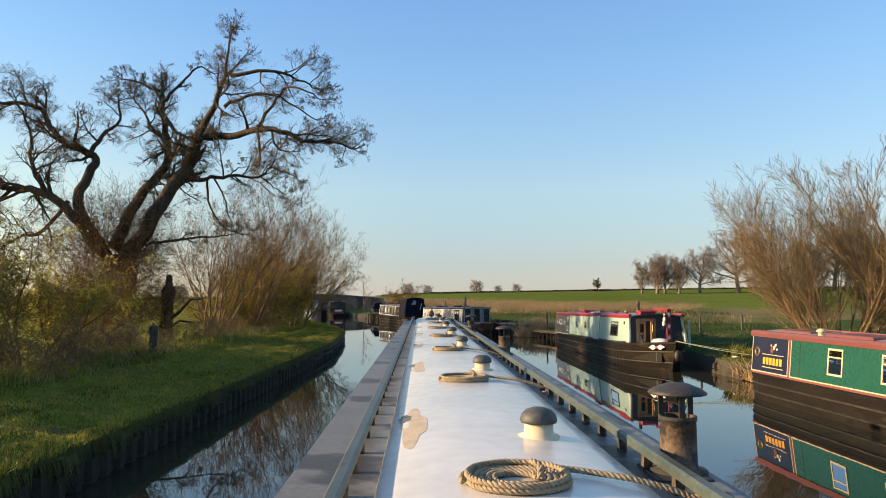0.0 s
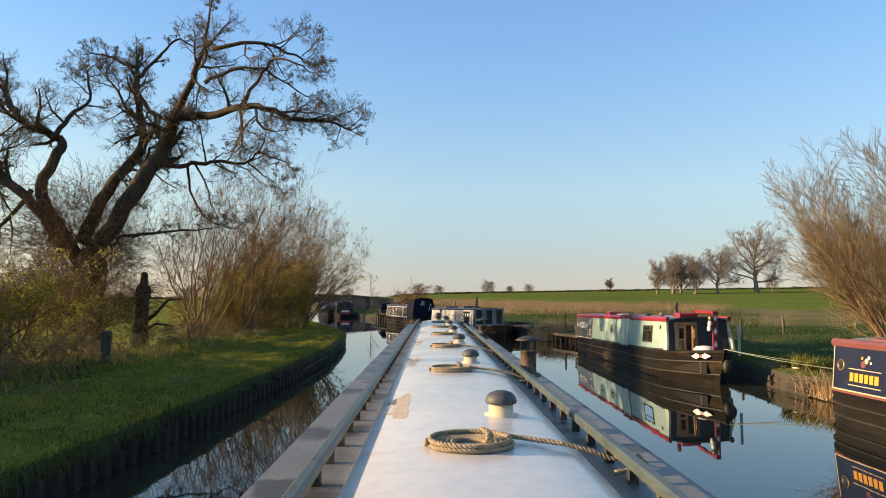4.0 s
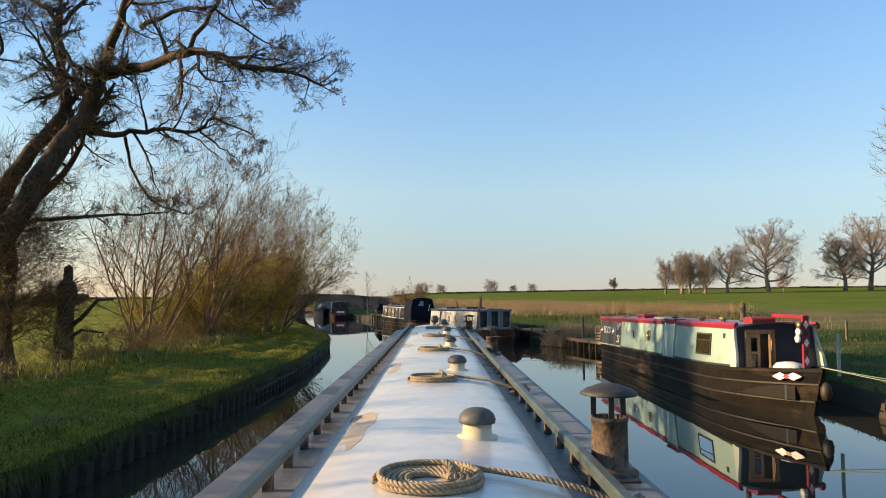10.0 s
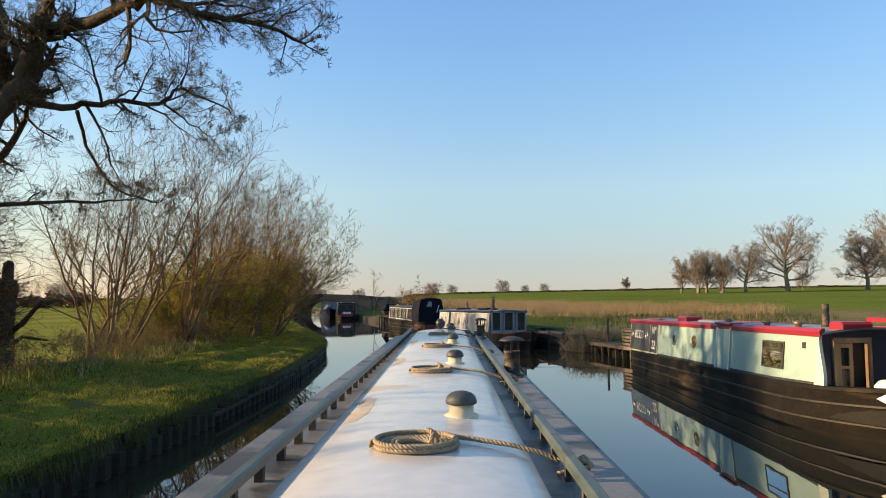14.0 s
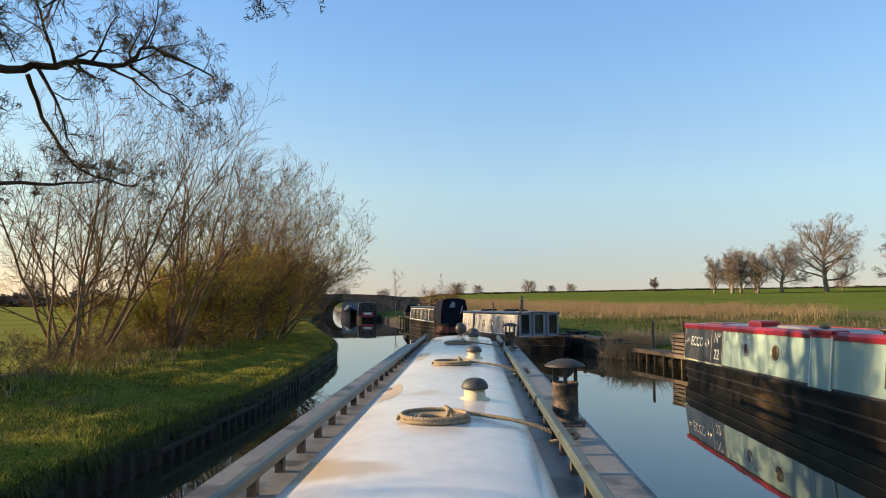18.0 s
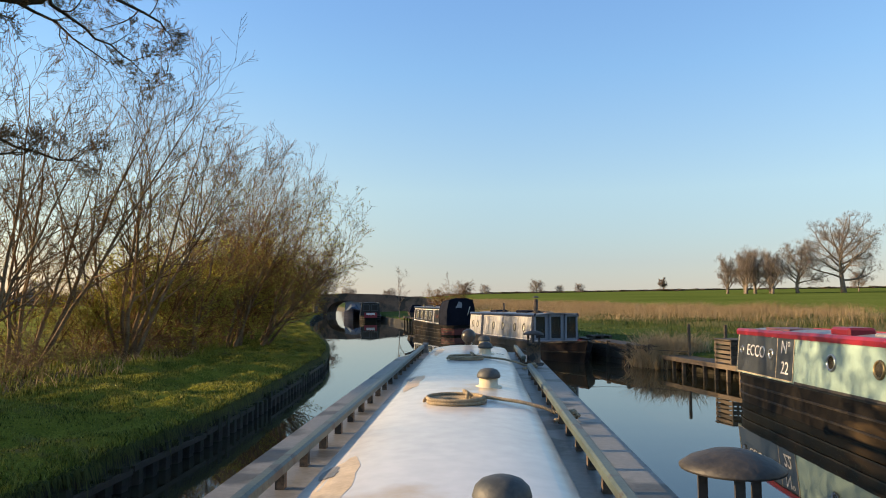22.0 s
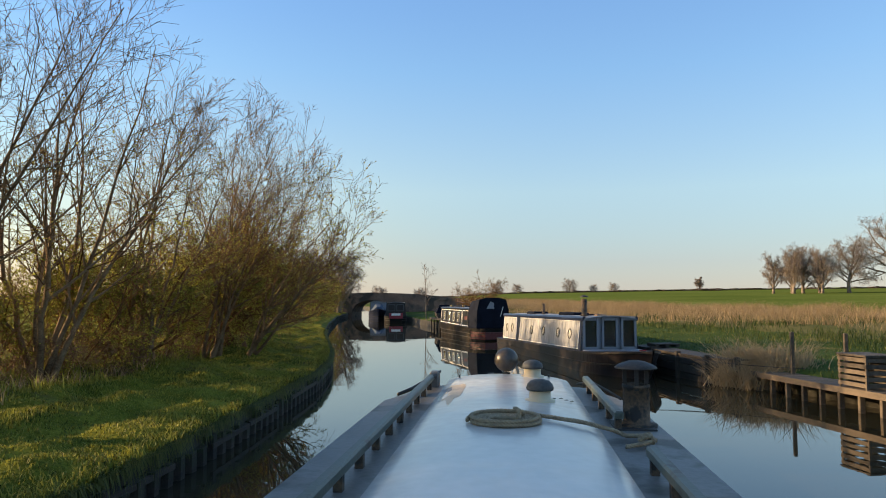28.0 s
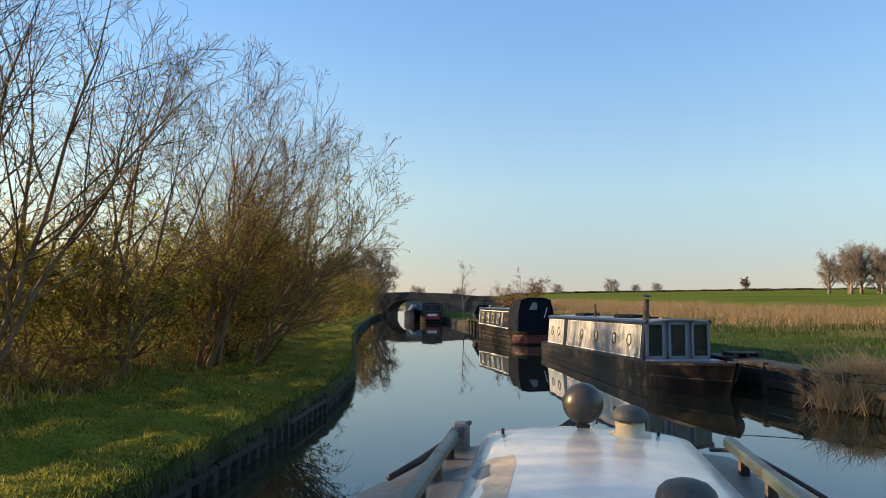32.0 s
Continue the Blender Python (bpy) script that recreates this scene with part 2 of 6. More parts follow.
def block(x0, y0, z0, x1, y1, z1, c=0.0):
    """A box with bevelled upright and upper edges (c: bevel)."""
    if c <= 0:
        return prism([(x0, y0, z0), (x1, y0, z0), (x1, y1, z0), (x0, y1, z0)], [(x0, y0, z1), (x1, y0, z1), (x1, y1, z1), (x0, y1, z1)])

    def ring(k, z):
        return [(x0 + k, y0, z), (x1 - k, y0, z), (x1, y0 + k, z), (x1, y1 - k, z), (x1 - k, y1, z), (x0 + k, y1, z), (x0, y1 - k, z), (x0, y0 + k, z)]

    def inner(k, z):
        return [(min(max(x, x0 + k), x1 - k), min(max(y, y0 + k), y1 - k), z) for x, y, _ in ring(c, z)]
    r = [ring(c, z0), ring(c, z1 - c), inner(c, z1)]
    v = r[0] + r[1] + r[2]
    f = [tuple(reversed(range(8))), tuple(range(16, 24))]
    for o in (0, 8):
        f += [(o + i, o + (i + 1) % 8, o + 8 + (i + 1) % 8, o + 8 + i) for i in range(8)]
    return v, f


def lathe(profile, n=24):
    """A body of revolution about z from (radius, height) pairs; radius 0 closes it."""
    v, f = [], []
    for r, z in profile:
        for i in range(n):
            a = 2 * math.pi * i / n
            v.append((r * math.cos(a), r * math.sin(a), z))
    for k in range(len(profile) - 1):
        f += [(k * n + i, k * n + (i + 1) % n, (k + 1) * n + (i + 1) % n, (k + 1) * n + i) for i in range(n)]
    return v, f


def tube(pts, radii, n=8, closed=False):
    """A round bar along a line of points, with its frame carried along."""
    pts = [Vector(p) for p in pts]
    k = len(pts)
    if not hasattr(radii, "__len__"):
        radii = [radii] * k
    v, f = [], []
    u = None
    for i, p in enumerate(pts):
        a, b = (pts[i - 1], pts[(i + 1) % k]) if closed else (pts[max(0, i - 1)], pts[min(k - 1, i + 1)])
        t = (b - a).normalized()
        if u is None:
            u = t.orthogonal().normalized()
        u = (u - t * u.dot(t)).normalized()
        w = t.cross(u)
        for j in range(n):
            an = 2 * math.pi * j / n
            v.append(tuple(p + (u * math.cos(an) + w * math.sin(an)) * radii[i]))
    for i in range(k if closed else k - 1):
        o, q = i * n, ((i + 1) % k) * n
        f += [(o + j, o + (j + 1) % n, q + (j + 1) % n, q + j) for j in range(n)]
    if not closed:
        f += [tuple(reversed(range(n))), tuple(range((k - 1) * n, k * n))]
    return v, f


def strands(pts, r, n=3, pitch=0.075, step=0.011):
    """A laid rope: n strands wound round a line of points."""
    pts = [Vector(p) for p in pts]
    line, left = [pts[0]], step
    for a, b in zip(pts, pts[1:]):
        d = (b - a).length
        while left <= d:
            line.append(a.lerp(b, left / d))
            left += step
        left -= d
    out = []
    for k in range(n):
        path, u = [], None
        for i, p in enumerate(line):
            t = (line[min(len(line) - 1, i + 1)] - line[max(0, i - 1)]).normalized()
            u = t.orthogonal().normalized() if u is None else (u - t * u.dot(t)).normalized()
            an = 2 * math.pi * (i * step / pitch + k / n)
            path.append(p + (u * math.cos(an) + t.cross(u) * math.sin(an)) * r * 0.52)
        out.append(tube(path, r * 0.56, 5))
    return merge(*out)


def bars(lines, sides=3):
    """Many thin tapered twigs at once: a list of (points, radii) with equal counts of points."""
    P = np.array([p for p, _ in lines], dtype=float)
    R = np.array([r for _, r in lines], dtype=float)
    n, k = P.shape[:2]
    d = P[:, -1] - P[:, 0]
    d /= np.linalg.norm(d, axis=1)[:, None] + 1e-9
    h = np.where(np.abs(d[:, 2:3]) > 0.9, np.array([[1.0, 0, 0]]), np.array([[0, 0, 1.0]]))
    u = np.cross(d, h)
    u /= np.linalg.norm(u, axis=1)[:, None] + 1e-9
    w = np.cross(d, u)
    a = 2 * math.pi * np.arange(sides) / sides
    ring = u[:, None, :] * np.cos(a)[None, :, None] + w[:, None, :] * np.sin(a)[None, :, None]
    V = P[:, :, None, :] + R[:, :, None, None] * ring[:, None, :, :]
    base = (np.arange(n) * k * sides)[:, None, None]
    i = (np.arange(k - 1) * sides)[None, :, None]
    j, j2 = np.arange(sides)[None, None, :], ((np.arange(sides) + 1) % sides)[None, None, :]
    F = np.stack(np.broadcast_arrays(base + i + j, base + i + j2, base + i + sides + j2, base + i + sides + j), -1)
    return V.reshape(-1, 3).tolist(), F.reshape(-1, 4).tolist()


def curve_at(table, y):
    return float(np.interp(y, [a for a, _ in table], [b for _, b in table]))


def lettering(name, text, size, m, material, parent, depth=0.004):
    """Raised letters in the built-in font, turned into a mesh."""
    cu = bpy.data.curves.new(name, "FONT")
    cu.body, cu.size, cu.extrude, cu.align_x, cu.align_y = text, size, depth, "CENTER", "CENTER"
    tmp = bpy.data.objects.new(name, cu)
    scene.collection.objects.link(tmp)
    bpy.context.view_layer.update()
    me = bpy.data.meshes.new_from_object(tmp.evaluated_get(bpy.context.evaluated_depsgraph_get()))
    bpy.data.objects.remove(tmp)
    me.materials.clear()
    me.materials.append(material)
    ob = new(name, me)
    ob.parent = parent
    ob.matrix_local = m
    return tagged(ob, label="painted letters " + text)


# ---- ground, canal, banks ----
LEFT = [(-400, -4.3), (23, -4.3), (28, -4.4), (33, -4.85), (38, -5.4), (41, -6.0), (44, -6.8), (49, -8.4), (56, -10.7), (70, -14.6), (90, -19.6), (105, -22.4), (160, -40), (230, -62)]
RIGHT = [(-400, 9.2), (17.3, 9.1), (18.6, 8.3), (20, 7.95), (23, 8.2), (30, 8.0), (34.5, 7.6), (36, 6.9), (38, 6.2), (39.6, 5.5), (40.5, 4.5), (43, 3.7), (46, 3.1),
         (53, 1.0), (58, -0.2), (64, -3.0), (70, -6.2), (75, -8.0), (90, -12.8), (105, -16.2), (160, -33), (230, -55)]


def lump(x, y, s, a):
    return a * noise.noise((x * s, y * s, 3.7))


def left_height(o, x, y):
    z = np.interp(o, [0, 0.3, 1.2, 3.0, 4.5, 7, 30, 150, 400, 900, 4000], [0.43, 0.50, 0.54, 0.66, 0.74, 0.42, 0.40, 0.6, 2.0, 6.0, 10.0])
    if 0.2 < o < 6:
        z += 0.13 * noise.noise((x * 1.4, y * 0.35, 3.7)) * min(1, o / 0.8) + lump(x, y, 0.9, 0.08) * min(1, o / 0.5) + lump(x, y, 2.3, 0.08) * min(1, o / 0.3) + lump(x, y, 4.5, 0.02)
    return float(z)


def right_height(o, x, y):
    z = np.interp(o, [0, 0.4, 2, 7, 11, 16, 30, 60, 110, 170, 400, 800, 1500, 4000], [0.42, 0.52, 0.60, 0.72, 0.86, 1.0, 1.25, 1.75, 2.45, 3.35, 6.3, 11.0, 13, 14])
    if 0.3 < o < 40:
        z += lump(x, y, 0.45, 0.07) + lump(x, y, 1.7, 0.04)
    if 7 < o < 45:
        z += lump(x, y, 0.22, 0.28) * min(1, (o - 7) / 5) * min(1, (45 - o) / 15)
    z += 0.011 * min(700.0, max(0.0, y - 90)) * min(1.0, o / 40)
    return float(z)


def on_left(o, y):
    x = curve_at(LEFT, y) - o
    return x, y, left_height(o, x, y)


def on_right(o, y):
    x = curve_at(RIGHT, y) + o
    return x, y, right_height(o, x, y)


def ground_sheet():
    ys = list(np.arange(-400, -40, 40)) + list(np.arange(-40, 0, 4)) + list(np.arange(0, 62, 0.2)) + list(np.arange(62, 130, 2)) + list(np.arange(130, 230, 10)) + [232, 260, 320, 400, 520, 700, 1000, 1500, 2200, 3500]
    lo = [4000, 1500, 700, 350, 180, 100, 60, 40, 28, 20, 14, 10, 7, 5.5, 4.5, 3.8, 3.3, 3.05, 2.8, 2.6, 2.4, 2.2, 2.0, 1.85, 1.7, 1.55, 1.4, 1.25, 1.1, 0.97, 0.85, 0.72, 0.6, 0.5, 0.4, 0.3, 0.2, 0.12, 0.06, 0.0]
    ro = [0.0, 0.08, 0.3, 0.6, 1.0, 1.5, 2.1, 2.8, 3.6, 4.5, 5.5, 6.5, 7.5, 8.7, 10, 11.5, 13, 15, 17.5, 20, 24, 30, 40, 55, 75, 100, 140, 180, 250, 400, 650, 1000, 1500, 2500, 4000]
    v, f, slot = [], [], []
    n = len(lo) + 2 + len(ro)
    for y in ys:
        cl, cr = curve_at(LEFT, y), curve_at(RIGHT, y)
        bed = -1.1 if y < 231 else 2.0
        v += [(cl - o, y, left_height(o, cl - o, y)) for o in lo]
        v += [(cl + 0.04, y, bed), (cr - 0.04, y, bed)]
        v += [(cr + o, y, right_height(o, cr + o, y)) for o in ro]
    for r in range(len(ys) - 1):
        for c in range(n - 1):
            f.append((r * n + c, r * n + c + 1, (r + 1) * n + c + 1, (r + 1) * n + c))
            if c < len(lo) - 1:
                slot.append(0 if lo[c] <= 3.4 else 4 if lo[c] <= 6 else 6)
            elif c < len(lo) + 2:
                slot.append(5)
            else:
                o = ro[c - len(lo) - 2]
                slot.append(1 if o < 8 else (3 if ys[r] > 38 and o < 26 else (1 if o < 14 else 2)))
    ob = part("ground", (v, f), TURF, smooth=True)
    for m in (MEADOW, CROP, ROUGH_GRASS, SOIL, MUD, PASTURE):
        ob.data.materials.append(m)
    ob.data.polygons.foreach_set("material_index", slot)
    tagged(ob, "green canal banks and gently rising crop fields", "ground", kind="structure")


ground_sheet()


def water_sheet():
    ys = list(np.arange(-200, 230, 2.0))
    v = []
    for y in ys:
        v += [(curve_at(LEFT, y) - 0.02, y, 0.0), (curve_at(RIGHT, y) + 0.02, y, 0.0)]
    f = [(2 * i, 2 * i + 1, 2 * i + 3, 2 * i + 2) for i in range(len(ys) - 1)]
    tagged(part("water", (v, f), WATER, smooth=True), "still dark canal water mirroring the sky", "water", kind="structure")


water_sheet()


def grass_blades(name, spots, height, width, material, label, category, rng, bend=0.35, parent=None):
    """Upright blades on given spots (x, y, z, scale): two bent quads each, one object."""
    v, f = [], []
    for x, y, z, s in spots:
        a = rng.uniform(0, 2 * math.pi)
        h, w = height * s * rng.uniform(0.6, 1.25), width * rng.uniform(0.7, 1.3)
        cx, cy = math.cos(a) * w, math.sin(a) * w
        b = rng.uniform(0, 2 * math.pi)
        k = h * bend * rng.uniform(0.1, 1.0)
        bx, by = math.cos(b) * k, math.sin(b) * k
        o = len(v)
        v += [(x - cx, y - cy, z - 0.02), (x + cx, y + cy, z - 0.02), (x + cx * 0.8 + bx * 0.3, y + cy * 0.8 + by * 0.3, z + h * 0.55),
              (x - cx * 0.8 + bx * 0.3, y - cy * 0.8 + by * 0.3, z + h * 0.55), (x + bx, y + by, z + h)]
        f += [(o, o + 1, o + 2, o + 3), (o + 3, o + 2, o + 4)]
    ob = part(name, (v, f), material, parent, kind="stuff")
    return tagged(ob, label, category if parent is None else "", kind="stuff")


def bank_grass():
    rng = random.Random(5)
    spots = []
    for _ in range(150000):
        y = 5 + 55 * rng.random() ** 1.3
        o = rng.uniform(0.0, 3.6)
        p = on_left(o, y)
        s = 0.75 + 0.9 * noise.noise((p[0] * 1.1, p[1] * 0.6, 0)) + 0.9 * max(0.0, noise.noise((p[0] * 3.5, p[1] * 3.5, 6))) + (1.1 if o < 0.25 else 0.7 if o > 3.0 else 0)
        spots.append((*p, max(0.35, s)))
    grass_blades("bank_grass", spots, 0.045, 0.007, BLADE, "short green grass blades on the towpath bank", "grass", rng, 1.5)
    green, dry = [], []
    for _ in range(15000):
        y = 4 + 58 * rng.random() ** 1.15
        o = rng.gauss(3.9, 0.55)
        if o < 2.9:
            continue
        p = on_left(o, y)
        k = noise.noise((p[0] * 0.9, p[1] * 0.9, 4))
        (green if k > -0.3 else dry).append((*p, 0.7 + 0.8 * rng.random()))
    grass_blades("verge_grass", green, 0.17, 0.010, BLADE, "long green grass along the hedge foot", "grass", rng, 0.8)
    grass_blades("verge_straw", dry, 0.22, 0.007, STRAW, "dry grass stalks along the hedge foot", "grass", rng, 1.3)
    v, f = [], []
    for _ in range(30000):
        y = 4 + 56 * rng.random() ** 1.2
        x = curve_at(LEFT, y) - rng.uniform(-0.03, 0.22)
        k = 0.6 + 0.7 * (noise.noise((y * 1.6, 0, 8)) + 0.5)
        ln, w = rng.uniform(0.08, 0.30) * max(0.35, k), rng.uniform(0.005, 0.010)
        dy = rng.gauss(0, 0.08)
        z = 0.44 + lump(x, y, 3.1, 0.02)
        o = len(v)
        v += [(x, y - w, z - 0.02), (x, y + w, z - 0.02), (x + ln * 0.42, y + dy * 0.6 + w, z + 0.02), (x + ln * 0.42, y + dy * 0.6 - w, z + 0.02), (x + ln * 0.62, y + dy, z - ln * rng.uniform(0.2, 1.1))]
        f += [(o, o + 1, o + 2, o + 3), (o + 3, o + 2, o + 4)]
    # the fringe takes the darker green: shade of the canal side, coloured in
    tagged(part("bank_fringe", (v, f), SHADE_GRASS, kind="stuff"), "grass hanging over the edge of the canal wall", "grass", kind="stuff")
    spots = []
    for _ in range(26000):
        y = rng.uniform(14, 75)
        o = 9 * rng.random() ** 1.3
        p = on_right(o, y)
        spots.append((*p, 1.0 + 0.8 * noise.noise((p[0] * 0.6, p[1] * 0.6, 0)) + (0.8 if o > 6 else 0)))
    grass_blades("meadow_grass", spots, 0.06, 0.010, SHADE_GRASS, "green grass on the mooring bank", "grass", rng)
    spots = []
    for _ in range(30000):
        y = rng.uniform(20, 120)
        o = rng.uniform(6.0, 19)
        p = on_right(o, y)
        if (o < 13 and y < 36) or p[0] > 0.45 * (y - 4.5):
            continue
        if noise.noise((p[0] * 0.35, p[1] * 0.35, 5)) > -0.05:
            spots.append((*p, 0.8 + 0.6 * rng.random()))
    grass_blades("grass_tussocks", spots, 0.28, 0.011, SHADE_GRASS, "long green grass tussocks below the reeds", "grass", rng, 1.3)
    spots = []
    for _ in range(150000):
        y = rng.uniform(33, 150)
        o = rng.uniform(7.5, 27)
        p = on_right(o, y)
        edge = 0.40 * (y - 4.5) + 2.0 * noise.noise((y * 0.15, 0, 7)) - p[0]
        if edge < 0:
            continue
        dens = 0.55 * noise.noise((p[0] * 0.12, p[1] * 0.12, 9)) + 0.45 * noise.noise((p[0] * 0.5, p[1] * 0.5, 2)) + min(1, (y - 36) / 26) - 0.45 - (0.55 if o < 12 else 0)
        if rng.random() < min(dens + 0.25, edge / 5):
            spots.append((*p, (0.7 + 0.45 * noise.noise((p[0] * 0.3, p[1] * 0.3, 1)) + 0.3 * rng.random()) * min(1.0, 0.5 + max(0, y - 38) / 50)))
    grass_blades("dry_reeds", spots, 0.72, 0.007, STRAW, "band of tall dry straw-coloured reeds", "reeds", rng, 1.3)
    spots = []
    for _ in range(420):
        y, o = rng.uniform(14, 45), rng.uniform(10, 40)
        for _ in range(4):
            p = on_right(o + rng.gauss(0, 0.15), y + rng.gauss(0, 0.15))
            spots.append((*p, rng.uniform(0.5, 1.0)))
    grass_blades("dry_grass_tufts", spots, 0.34, 0.010, STRAW, "scattered dry grass tufts in the field edge", "grass", rng, 0.5)


bank_grass()


def steel_piling():
    """Trough-shaped sheet piles along the towpath bank."""
    wall = thing("canal_wall", Matrix.Identity(4), "dark mossy sheet-pile canal wall under overhanging grass", "canal wall", kind="structure")
    w = 0.36
    prof = [(-w / 2, 0.0), (-w * 0.30, 0.0), (-w * 0.18, 0.07), (w * 0.18, 0.07), (w * 0.30, 0.0), (w / 2, 0.0)]
    ring0 = [(y, x, -0.9) for y, x in prof] + [(w / 2, -0.06, -0.9), (-w / 2, -0.06, -0.9)]
    ring1 = [(a, b, 0.33) for a, b, _ in ring0]
    first = None
    y, k = 3.0, 0
    rng = random.Random(3)
    while y < 98:
        x0, x1 = curve_at(LEFT, y), curve_at(LEFT, y + w)
        a = math.atan2(w, x1 - x0)
        step = w * math.sin(a)
        m = Matrix.Translation(((x0 + x1) / 2 + 0.05, y + step / 2, rng.uniform(-0.12, 0.03))) @ Matrix.Rotation(a + rng.gauss(0, 0.05), 4, "Z") @ Matrix.Rotation(rng.gauss(0, 0.025), 4, "Y") @ Matrix.Diagonal((1, -1, 1, 1))
        if first is None:
            ob = first = part("sheet_pile", prism(ring0, ring1), PILING, wall)
        else:
            ob = new("sheet_pile", first.data)
            ob.parent = wall
        ob.matrix_local = m
        y += step
        k += 1
    y = 23.0
    while y < 41:
        n = rng.uniform(1.6, 2.6)
        z = 0.17 + rng.uniform(-0.03, 0.03)
        a, b = [Vector((curve_at(LEFT, q) + 0.09, q, z + rng.uniform(-0.02, 0.02))) for q in (y, y + n - 0.03)]
        box = [(0, 0), (0.04, 0.005), (0.04, 0.07), (0, 0.075)]
        part("waling", prism([(a.x + u, a.y, a.z + w) for u, w in box], [(b.x + u, b.y, b.z + w) for u, w in box]), DARKWOOD, wall, "dark timber waling")
        y += n + (0.0 if rng.random() < 0.6 else 1.2)


steel_piling()


# ---- trees and hedges ----
def bend(d, rng, spread):
    """A direction turned away from d by about spread radians, in a random way."""
    side = Vector((rng.gauss(0, 1), rng.gauss(0, 1), rng.gauss(0, 1)))
    side = (side - d * side.dot(d)).normalized()
    return (d * math.cos(spread) + side * math.sin(spread)).normalized()


def sprout(rng, p, d, length, r, level, out, plan):
    """Grows one branch and its own branches. plan[level]: (children, spread, ratio, wander, lift, points)."""
    kids, spread, ratio, wander, lift, n = plan[level]
    pts, rad = [p.copy()], [r]
    way = d.copy()
    for i in range(1, n):
        way = (way + Vector((rng.gauss(0, wander), rng.gauss(0, wander), rng.gauss(0, wander) + lift))).normalized()
        p = p + way * (length / (n - 1))
        pts.append(p.copy())
        rad.append(r * (1 - 0.75 * i / (n - 1)))
    out[level].append(([tuple(q) for q in pts], rad))
    if level + 1 < len(plan):
        twigs_along(rng, pts, rad, length, level, out, plan, kids, spread, ratio)


def twigs_along(rng, pts, rad, length, level, out, plan, kids, spread, ratio, start=0.22):
    n = len(pts)
    for c in range(kids):
        t = start + (1 - start) * (c + rng.random()) / kids
        i = min(n - 2, int(t * (n - 1)))
        u = t * (n - 1) - i
        q = pts[i].lerp(pts[i + 1], u)
        way = (pts[i + 1] - pts[i]).normalized()
        rr = (rad[i] * (1 - u) + rad[i + 1] * u) * 0.6
        sprout(rng, q, bend(way, rng, spread * rng.uniform(0.7, 1.3)), length * ratio * rng.uniform(0.6, 1.3) * (1.15 - 0.5 * t), max(rr, 0.003), level + 1, out, plan)


def finish_tree(tree, out, first, bark, twig, thick=0.0):
    """Turns the grown levels into parts: thick ones as limbs, the rest as branches and twigs."""
    for lv, lines in enumerate(out):
        if not lines:
            continue
        fixed = [(p, [max(r, thick) for r in rr]) for p, rr in lines]
        name = ("branchwork", "crown")[lv >= first + 1]
        part(name, bars(fixed, 5 if lv <= first else 3), bark if lv <= first else twig, tree, kind="stuff")


def leaves_on(rng, lines, count, size, low=None):
    """Small folded leaves scattered on twigs."""
    v, f = [], []
    for _ in range(count):
        pts, _ = lines[rng.randrange(len(lines))]
        i = rng.randrange(len(pts) - 1)
        q = Vector(pts[i]).lerp(Vector(pts[i + 1]), rng.random())
        if low is not None and q.z > low * rng.uniform(0.5, 1.3):
            continue
        a = Vector((rng.gauss(0, 1), rng.gauss(0, 1), rng.gauss(0, 0.6))).normalized()
        b = a.orthogonal().normalized() * size * 0.45 * rng.uniform(0.6, 1.2)
        a = a * size * rng.uniform(0.7, 1.3)
        o = len(v)
        v += [tuple(q), tuple(q + a * 0.5 + b), tuple(q + a), tuple(q + a * 0.5 - b)]
        f += [(o, o + 1, o + 2, o + 3)]
    return v, f


